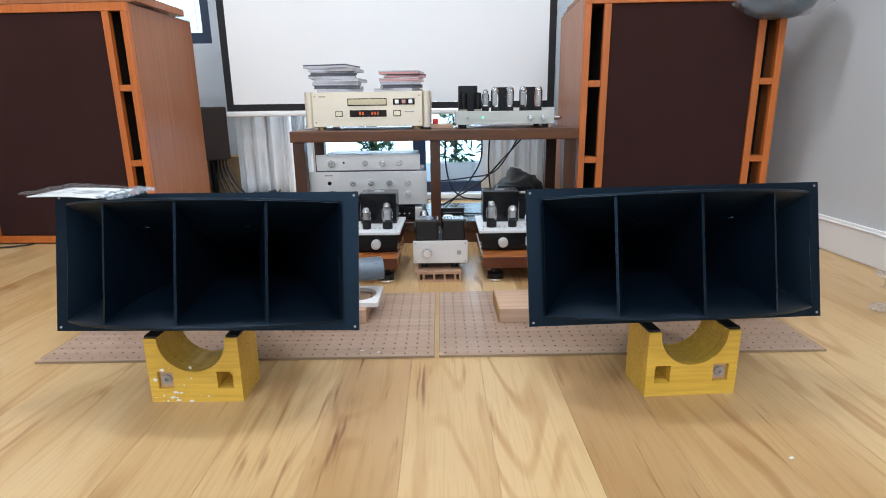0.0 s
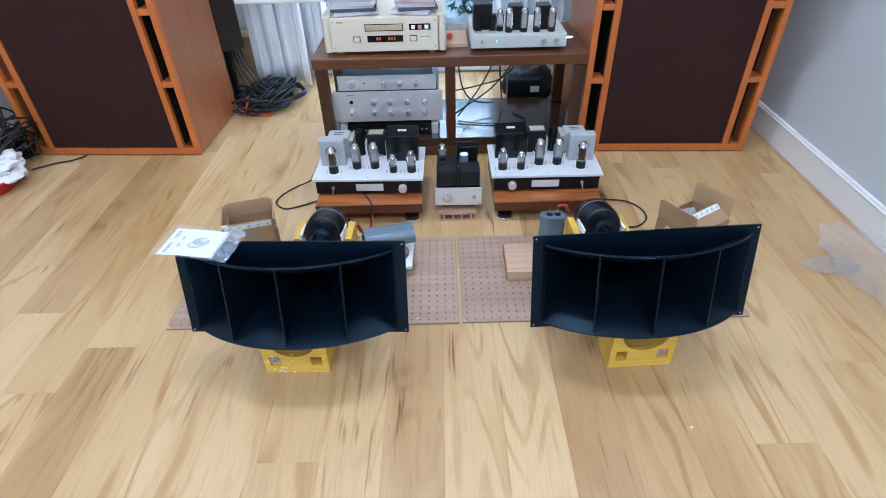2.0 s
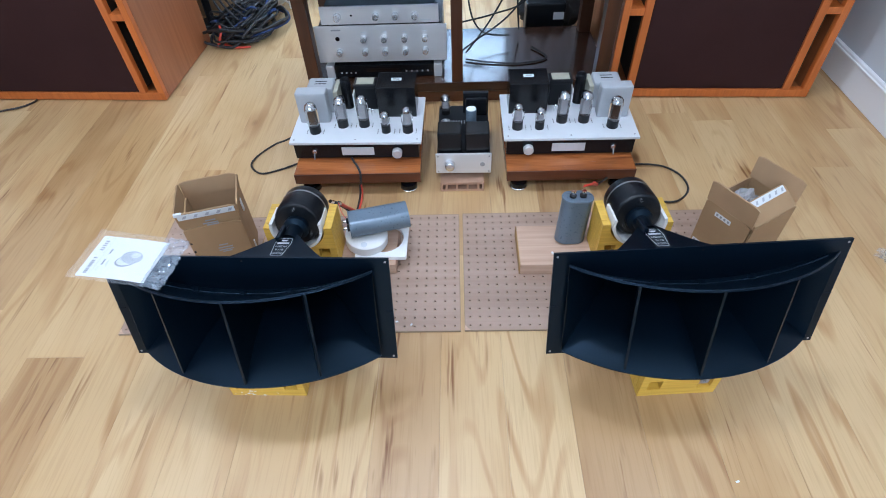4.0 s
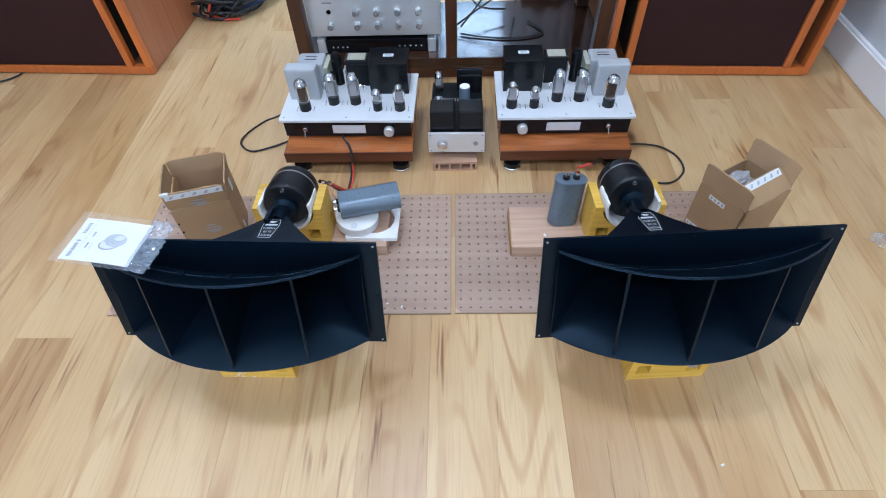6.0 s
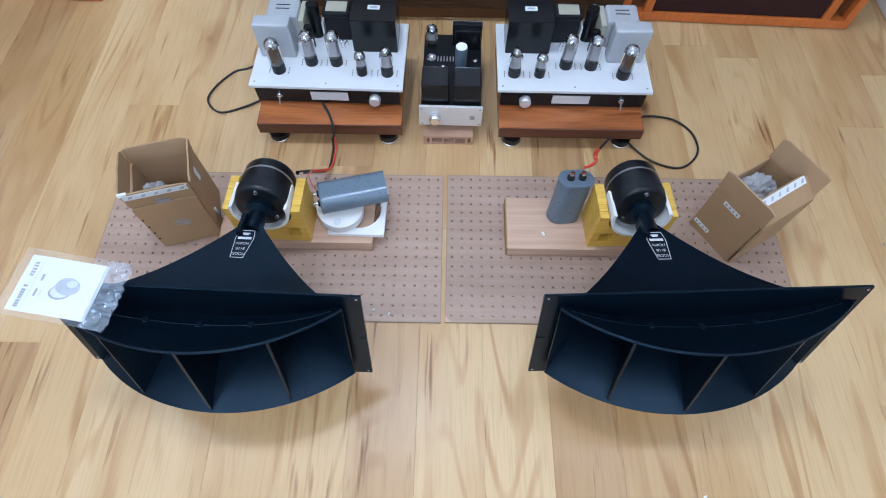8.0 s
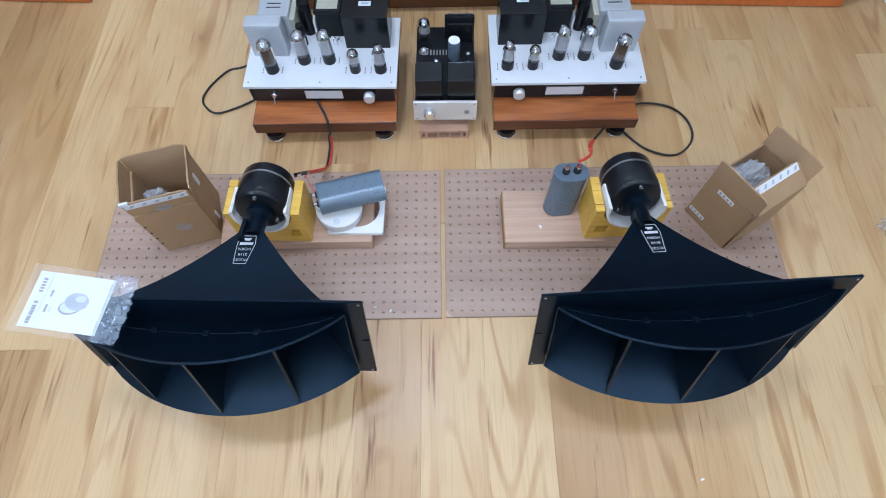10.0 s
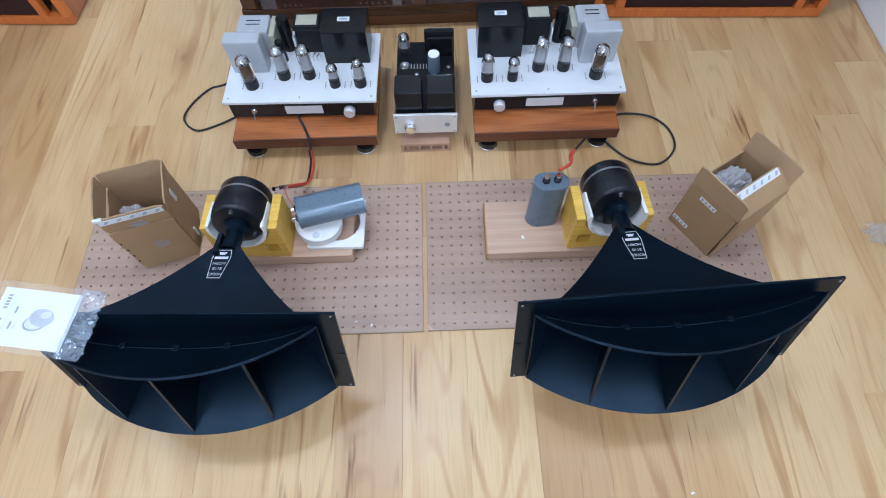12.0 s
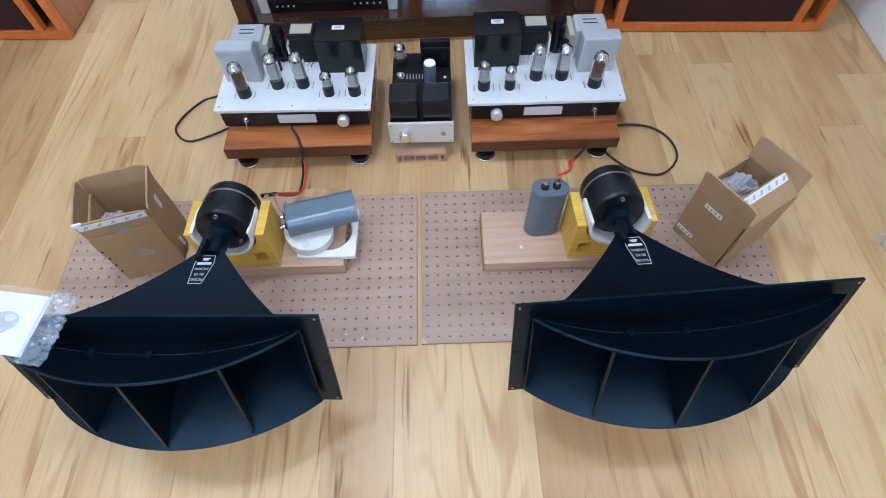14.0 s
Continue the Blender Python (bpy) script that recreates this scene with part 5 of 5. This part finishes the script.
def rack_valve_amp():
    t = thing("rack_valve_amplifier", "grey valve amplifier with black capacitors on the walnut rack", "amplifier", pose(0.222, 1.775, 0.3643))
    part("chassis", box(-0.153, 0.153, 0, 0.22, 0.012, 0.052, 0.0015), M_GREYCHASSIS, t)
    for x in (-0.13, 0.13):
        for y in (0.03, 0.19):
            part("foot", lathe([(0.01, 0), (0.01, 0.012), (0, 0.012)], 14, None, pose(x, y, 0)), M_RUBBER, t)
    knob_on(t, 0.078, 0.032, 0.0085, 0.014)
    knob_on(t, 0.119, 0.032, 0.0085, 0.014)
    knob_on(t, -0.117, 0.033, 0.005, 0.006, M_TPLATE)
    part("pilot_lamp", lathe([(0.003, 0), (0.003, 0.002), (0, 0.003)], 10, None, pose(-0.07, 0, 0.033, 90)), glow("green_pilot", (0.1, 1.0, 0.5), 1.5), t, "small lit green lamp")
    part("transformer_cover", box(-0.143, -0.083, 0.06, 0.12, 0.0522, 0.131, 0.002), M_BLACK, t)
    for x in (-0.129, -0.083):
        c = part("coupling_capacitor", lathe([(0, 0), (0.011, 0), (0.011, 0.05), (0, 0.052)], 18, None, pose(x, 0.036, 0.0582)), M_BLACKG, t, "", None, 40)
        part("socket_ring", lathe([(0.012, 0), (0.013, 0.006), (0, 0.006)], 18, None, pose(x, 0.036, 0.0521)), M_CREAM, t)
    stand_valve(t, -0.058, 0.05, 0.0522, "st", 0.012, 0.068, 0.014, M_TPLATE)
    for x in (-0.006, 0.083):
        part("output_transformer", box(x - 0.022, x + 0.022, 0.05, 0.1, 0.0522, 0.125, 0.002), M_BLACK, t)
        for dx in (-0.024, 0.024):
            stand_valve(t, x + dx, 0.034, 0.0522, "t", 0.0125, 0.074, 0.012, M_TPLATE)
    part("plug", lathe([(0.007, 0), (0.007, 0.022), (0.003, 0.03), (0, 0.03)], 12, None, pose(0.153, 0.03, 0.03, 0, 90, 0)), M_CHROME, t)


rack_valve_amp()


def preamp(name, x0, x1, z0, z1, y, depth, knobs, label):
    t = thing(name, label, "amplifier", pose(0, y, 0))
    part("faceplate", box(x0, x1, 0, 0.006, z0, z1, 0.001), M_ALU, t)
    part("case", box(x0 + 0.012, x1 - 0.012, 0.0062, depth, z0 + 0.004, z1 - 0.004), M_BLACK, t)
    w, h = x1 - x0, z1 - z0
    for fx, fz, r in knobs:
        knob_on(t, x0 + fx * w, z0 + fz * h, r, 0.016)
    return t


p = preamp("line_preamplifier", -0.381, -0.048, 0.2365, 0.2865, 1.8, 0.22, ((0.145, 0.45, 0.0105), (0.47, 0.45, 0.009), (0.635, 0.45, 0.009), (0.8, 0.45, 0.009)), "slim brushed silver preamplifier with four knobs, stacked on another")
part("indicator", lathe([(0.003, 0), (0.003, 0.001), (0, 0.001)], 10, None, pose(-0.293, 0, 0.2615, 90)), M_DISPLAY, p)
part("lettering_bar", box(-0.1, -0.07, -0.0004, 0, 0.244, 0.246), M_PRINTL, p)
p = preamp("control_preamplifier", -0.406, -0.027, 0.124, 0.2325, 1.797, 0.24,
           [(0.37, 0.66, 0.009), (0.525, 0.66, 0.009), (0.68, 0.66, 0.009), (0.835, 0.66, 0.009), (0.37, 0.3, 0.009), (0.525, 0.3, 0.009), (0.68, 0.3, 0.009), (0.835, 0.3, 0.009), (0.17, 0.3, 0.009)], "tall brushed silver preamplifier with nine small knobs in the rack")
part("indicator", lathe([(0.0065, 0), (0.0065, 0.001), (0, 0.001)], 14, None, pose(-0.342, 0, 0.196, 90)), M_DISPLAY, p)
part("lettering_bar", box(-0.357, -0.33, -0.0004, 0, 0.219, 0.2235), M_PRINT, p)
for k in range(4):
    part("lettering_bar", box(-0.272 + 0.0585 * k, -0.258 + 0.0585 * k, -0.0004, 0, 0.213, 0.2145), M_PRINTL, p)
part("foot", box(-0.38, -0.36, 0.02, 0.05, 0.1163, 0.124), M_RUBBER, p)
part("foot", box(-0.075, -0.055, 0.02, 0.05, 0.1163, 0.124), M_RUBBER, p)


def black_player():
    t = thing("black_media_player", "slim black player with silver end caps on the rack's lower board", "player", pose(0, 1.79, 0.0752))
    part("case", box(-0.365, -0.068, 0, 0.24, 0.004, 0.041, 0.001), M_BLACKG, t)
    for x0, x1 in ((-0.39, -0.366), (-0.067, -0.044)):
        part("end_cap", box(x0, x1, -0.002, 0.24, 0.0, 0.041, 0.002), M_ALU, t, "silver end cap")
    part("display", box(-0.27, -0.17, -0.0006, 0, 0.018, 0.032), M_DISPLAY, t)
    for k in range(5):
        part("button", lathe([(0.0025, 0), (0.0025, 0.001), (0, 0.001)], 8, None, pose(-0.15 + 0.016 * k, 0, 0.02, 90)), M_ALU, t)
    for k in range(4):
        part("button", lathe([(0.0025, 0), (0.0025, 0.001), (0, 0.001)], 8, None, pose(-0.345 + 0.014 * k, 0, 0.018, 90)), M_ALU, t)


black_player()
bx = thing("flat_box", "flat beige box with a small red tag on the rack", "box", pose(0.024, 1.83, 0.3643))
part("carton_body", box(-0.036, 0.036, 0, 0.15, 0, 0.012, 0.001), M_PLANK, bx)
part("red_tag", box(-0.03, -0.012, 0.05, 0.066, 0.0122, 0.03, 0.003), M_REDPL, bx)
adapter = thing("power_adapter", "black power adapter box with a white label behind the rack", "adapter", pose(0.3, 2.15, 0.0))
part("adapter_body", box(-0.06, 0.075, 0, 0.06, 0.0, 0.13, 0.006), M_BLACK, adapter)
part("white_label", box(0.034, 0.07, -0.0008, 0, 0.075, 0.1), M_PAPER, adapter)
bag = thing("black_bag", "black soft bag slumped against the rear of the rack", "bag", pose(0.34, 2.25, 0.075))
slump = crumpled("bag_body", (0.1, 0.06, 0.1), 12.3, M_RUBBER, bag)
for face in slump.data.polygons:
    face.use_smooth = True
cord("rack_cables", "thin black cables hanging behind and across the rack", [
    ("cord", [(0.04, 2.02, 0.33), (0.035, 2.0, 0.26), (0.05, 1.98, 0.17), (0.09, 1.97, 0.12), (0.17, 1.98, 0.105)], 0.0028, M_CORD),
    ("cord", [(0.33, 2.06, 0.33), (0.25, 2.03, 0.25), (0.16, 1.97, 0.17), (0.06, 1.92, 0.12), (0.02, 1.9, 0.1)], 0.0028, M_CORD),
    ("cord", [(0.31, 2.06, 0.33), (0.22, 2.0, 0.21), (0.12, 1.95, 0.19), (0.0, 1.9, 0.185)], 0.0025, M_CORD),
    ("cord", [(0.17, 2.06, 0.33), (0.165, 2.04, 0.24), (0.11, 1.98, 0.16), (0.03, 1.9, 0.09)], 0.0028, M_CORD),
    ("cord", [(0.2, 2.06, 0.33), (0.195, 2.05, 0.22), (0.205, 2.03, 0.1)], 0.0029, M_CORD),
    ("cord", [(0.03, 1.88, 0.08), (0.1, 1.86, 0.079), (0.2, 1.85, 0.079), (0.28, 1.88, 0.079), (0.24, 1.95, 0.08)], 0.0028, M_CORD)])


# ---- at the back of the room ----
def screen():
    t = thing("projection_screen", "large white projection screen with black borders and a white bottom bar", "screen", pose(-0.178, 2.3, -0.004))
    w, z0, z1 = 0.657, 0.43, 1.62
    part("fabric", box(-w + 0.028, w - 0.028, 0, 0.002, z0 + 0.026, z1), M_SCREEN, t, "white screen fabric")
    b = bmesh.new()
    box(-w, -w + 0.0278, -0.0005, 0.0025, z0, z1, 0, 1, b)
    box(w - 0.0278, w, -0.0005, 0.0025, z0, z1, 0, 1, b)
    box(-w + 0.0279, w - 0.0279, -0.0005, 0.0025, z0, z0 + 0.0258, 0, 1, b)
    part("border", b, M_BLACKCLOTH, t, "matt black border")
    part("bottom_bar", extrude(rounded(0.018, 0.02, 0.006), 2 * w, (), None, pose(-w, 0.001, z0 - 0.012, 90, 0, 90)), M_WHITE, t, "white bottom bar", None, 40)
    part("housing", box(-w - 0.06, w + 0.06, -0.045, 0.045, z1, z1 + 0.09, 0.01), M_WHITE, t)
    for x in (-w + 0.05, w - 0.05):
        part("hanger", tube([(x, 0, z1 + 0.085), (x, 0, 2.2), (x, 0, CEIL)], 0.004, 6), M_ALU, t)


screen()


def curtain(x0, x1, y, z0, z1, folds, label):
    t = thing("curtain", label, "curtain", None, "curtains")
    def fn(u, v):
        a = u * folds * 2 * math.pi
        return (x0 + (x1 - x0) * u + 0.006 * math.sin(a * 2 + 1), y + 0.02 * math.sin(a) * (0.6 + 0.4 * (1 - v)) + 0.008 * math.sin(a * 2.7 + 3 * v), z0 + (z1 - z0) * v + 0.008 * math.sin(a * 0.7))
    part("drape", sheet(90, 20, fn, None, 0.002), M_CURTAIN, t, "", None, 180)
    part("curtain_rod", tube([(x0 - 0.03, y, z1 + 0.005), (x1 + 0.03, y, z1 + 0.005)], 0.008, 8), M_ALU, t)
    for x in (x0, x1):
        part("rod_bracket", tube([(x, y, z1 + 0.005), (x, y + 0.01, z1 + 0.005), (x, YB, z1 + 0.005)], 0.005, 6), M_ALU, t)


curtain(-0.86, -0.62, 2.42, 0.035, 2.1, 4, "pale grey satin curtain bunched beside the window")
curtain(-0.63, -0.53, 2.52, 0.06, 2.1, 3, "sheer white curtain at the window's edge")
curtain(0.2, 0.52, 2.5, 0.05, 2.1, 6, "pale grey curtain hanging behind the rack")


def cable_heap(cx, cy, rx, ry, n, hgt, seed, label, mats):
    rng = random.Random(seed)
    t = thing("cable_heap", label, "cables", pose(cx, cy, 0), "cable heaps", "")
    for k in range(n):
        r = rng.uniform(0.35, 1.0)
        ox, oy, z, a0, tilt = rng.uniform(-0.3, 0.3) * rx, rng.uniform(-0.3, 0.3) * ry, rng.uniform(0.006, hgt), rng.uniform(0, 6), rng.uniform(0, hgt)
        pts = []
        for i in range(15):
            a = a0 + i * 0.47 * rng.uniform(0.9, 1.1)
            pts.append((ox + r * rx * 0.7 * math.cos(a), oy + r * ry * 0.7 * math.sin(a), max(0.006, z + tilt * math.sin(a * 1.3) + rng.uniform(-0.01, 0.01))))
        part("cable_coil", tube(pts, rng.choice((0.003, 0.004, 0.005)), 7, None, 4), rng.choice(mats), t, "", None, 60)


cable_heap(-0.79, 2.29, 0.19, 0.18, 40, 0.055, 4, "tangled heap of black and blue cables on the floor", (M_CORD, M_CORD, M_CORD, M_CORD, M_CORDBLUE, M_CORD, M_CORD))
cord("hanging_cables", "black cables rising from the heap behind the loudspeaker", [("cord", [(-0.8 + 0.03 * k, 2.22 + 0.03 * k, 0.03), (-0.87 + 0.025 * k, 2.28, 0.1), (-0.915 + 0.015 * k, 2.33, 0.2), (-0.92 + 0.012 * k, 2.36, 0.29)], 0.004, M_CORD) for k in range(4)] + [("red_lead", [(-0.86, 2.17, 0.02), (-0.8, 2.145, 0.008), (-0.74, 2.15, 0.006)], 0.004, M_RED), ("red_lead", [(-0.85, 2.2, 0.06), (-0.84, 2.17, 0.05), (-0.855, 2.145, 0.01)], 0.0045, M_RED)])
cable_heap(-1.6, 1.77, 0.14, 0.18, 26, 0.13, 9, "coils of black cable piled against the wall", (M_CORD,))
cord("loose_cable", "single black cable running out under the loudspeaker", [("cord", [(-1.5, 1.72, 0.006), (-1.44, 1.765, 0.005), (-1.39, 1.785, 0.005), (-1.36, 1.82, 0.004), (-1.37, 1.86, 0.003)], 0.0029, M_CORD)])
bowl = thing("red_basin", "shallow red plastic basin holding a white cloth", "basin", pose(-1.6, 1.6, 0))
part("basin", lathe([(0, 0.0), (0.1, 0), (0.13, 0.045), (0.138, 0.048), (0.138, 0.052), (0.128, 0.05), (0.098, 0.005), (0, 0.004)], 40), M_REDPL, bowl, "", None, 40)
cloth = thing("white_cloth", "crumpled white cloth heaped in a red basin", "cloth", pose(-1.57, 1.62, 0.062))
crumpled("cloth_body", (0.125, 0.1, 0.048), 5.5, M_CLOTH, cloth)
mon = thing("small_monitor", "small dark brown box speaker leaning behind the loudspeaker", "speaker", Matrix.Translation((-0.935, 2.34, 0.0)) @ pose(0, 0, 0, 0, 0, -52))
part("cabinet", box(-0.09, 0.09, -0.05, 0.05, 0.235, 0.445, 0.006), M_PINKSPK, mon)
part("cone", lathe([(0, 0.002), (0.02, 0.003), (0.05, 0.012), (0.055, 0.014), (0.06, 0.012), (0.06, 0.0)], 28, None, pose(0, -0.05, 0.31, 90)), M_WHITE, mon, "pale speaker cone")
part("tweeter", lathe([(0, 0.006), (0.012, 0.003), (0.02, 0.004), (0.02, 0.0)], 20, None, pose(0, -0.05, 0.405, 90)), M_WHITE, mon)
part("support_pole", tube([(0, 0, 0.0), (0, 0, 0.12), (0, 0, 0.236)], 0.014, 10), M_BLACK, mon)
part("support_base", lathe([(0.07, 0), (0.07, 0.008), (0, 0.01)], 24), M_BLACK, mon)
ct = thing("brown_carton", "plain brown carton on the floor by the curtain", "box", pose(-0.93, 2.44, 0, 0, 0, 8))
part("carton_body", box(-0.08, 0.1, 0, 0.12, 0, 0.235, 0.002), M_CARD, ct)

# on top of the loudspeakers
brd = thing("top_board", "cherry board on plastic film over the loudspeaker's top", "board", SPK_L @ pose(0, 0, 0.7506))
part("board", box(-0.3, 0.33, 0.03, 0.33, 0.006, 0.03, 0.002), M_CABV, brd)
part("film_sheet", sheet(40, 30, lambda u, v: (-0.31 + 0.64 * u, 0.01 + 0.4 * v, 0.0028 + 0.0022 * noise.noise((u * 16, v * 14, 0)))), M_WRAP, brd, "crinkled plastic film", None, 180)
tb = thing("top_board", "cherry board on plastic film over the loudspeaker's top", "board", SPK_R @ pose(0, 0, 0.7456))
part("board", box(-0.28, 0.29, 0.05, 0.4, 0.006, 0.03, 0.002), M_CABV, tb)
part("film_sheet", sheet(40, 30, lambda u, v: (-0.3 + 0.6 * u, 0.02 + 0.36 * v, 0.0028 + 0.0022 * noise.noise((u * 16, v * 14, 3)))), M_WRAP, tb, "crinkled plastic film", None, 180)
wr = thing("wrapped_bowl", "round dark bowl wrapped in clear plastic, overhanging the loudspeaker", "bowl", pose(1.0, 1.72, 0.665))
part("bowl", lathe([(0, 0), (0.05, 0.004), (0.085, 0.025), (0.105, 0.06), (0.112, 0.112), (0.106, 0.112), (0.1, 0.062), (0, 0.01)], 36), M_GREYCAP, wr, "", None, 60)
crumpled("wrap_film", (0.114, 0.114, 0.07), 21.0, M_OVERWRAP, wr, pose(0, 0, 0.06))
wp = thing("plastic_wrap", "crumpled clear plastic wrap lying on the floor by the wall", "wrap", pose(1.06, 1.03, 0.045, 0, 0, 12))
crumpled("wrap_film", (0.075, 0.16, 0.055), 31.0, M_OVERWRAP, wp)
crumpled("wrap_tail", (0.07, 0.03, 0.014), 44.0, M_OVERWRAP, wp, pose(-0.06, 0.07, -0.033, 0, 0, -20))

# outside the window
for px, pz in ((-0.35, 0.0), (0.1, 0.0), (0.3, 0.0)):
    pl = thing("planter", "white planter with small green leaves outside the window", "planter", pose(px, 3.15, -0.2), "planters outside")
    part("trough", extrude(rounded(0.2, 0.16, 0.02), 0.33, (), None), M_WHITE, pl, "", None, 40)
    rng = random.Random(int(px * 100))
    lf = bmesh.new()
    for k in range(160):
        a, r, z = rng.uniform(0, 6.28), rng.uniform(0, 0.12), 0.33 + rng.uniform(0, 0.28)
        c = Vector((r * math.cos(a), r * math.sin(a), z))
        d, e = Vector((rng.uniform(-1, 1), rng.uniform(-1, 1), rng.uniform(-0.3, 1))).normalized() * 0.04, Vector((rng.uniform(-1, 1), rng.uniform(-1, 1), rng.uniform(-1, 1))).normalized() * 0.012
        lf.faces.new([lf.verts.new(c - d), lf.verts.new(c + e), lf.verts.new(c + d), lf.verts.new(c - e)])
    part("leaves", lf, M_LEAF, pl)
    part("stem", tube([(0, 0, 0.3), (0.01, 0, 0.42), (0.0, 0.01, 0.55)], 0.006, 6), M_LEAF, pl)

# specks and lamps
for k, (sx, sy, rz) in enumerate(((0.448, 0.619, 20), (-0.13, 0.94, 10), (-0.1, 0.932, 60))):
    sp = thing("paper_scrap", "tiny white scrap of paper on the floor", "scrap", pose(sx, sy, 0.0003 if sy < 0.9 else 0.005, 0, 0, rz), "scraps")
    part("scrap", box(-0.003, 0.003, -0.0016, 0.0016, 0, 0.001), M_PAPER, sp)
# fittings for both rows; those at y = -0.7 belong to the added fill
for lx, ly, lw in DOWNLIGHTS_AND_FILL:
    dl = thing("ceiling_downlight", "round white recessed ceiling lamp, lit, its rear row added as fill", "ceiling light", pose(lx, ly, CEIL), "ceiling downlights")
    part("trim_ring", lathe([(0.13, 0), (0.165, 0), (0.16, -0.01), (0.13, -0.012)], 32), M_WHITE, dl, "", None, 40)
    part("diffuser", lathe([(0.1295, -0.006), (0, -0.006)], 32), M_LAMP, dl, "glowing white diffuser")

floor()
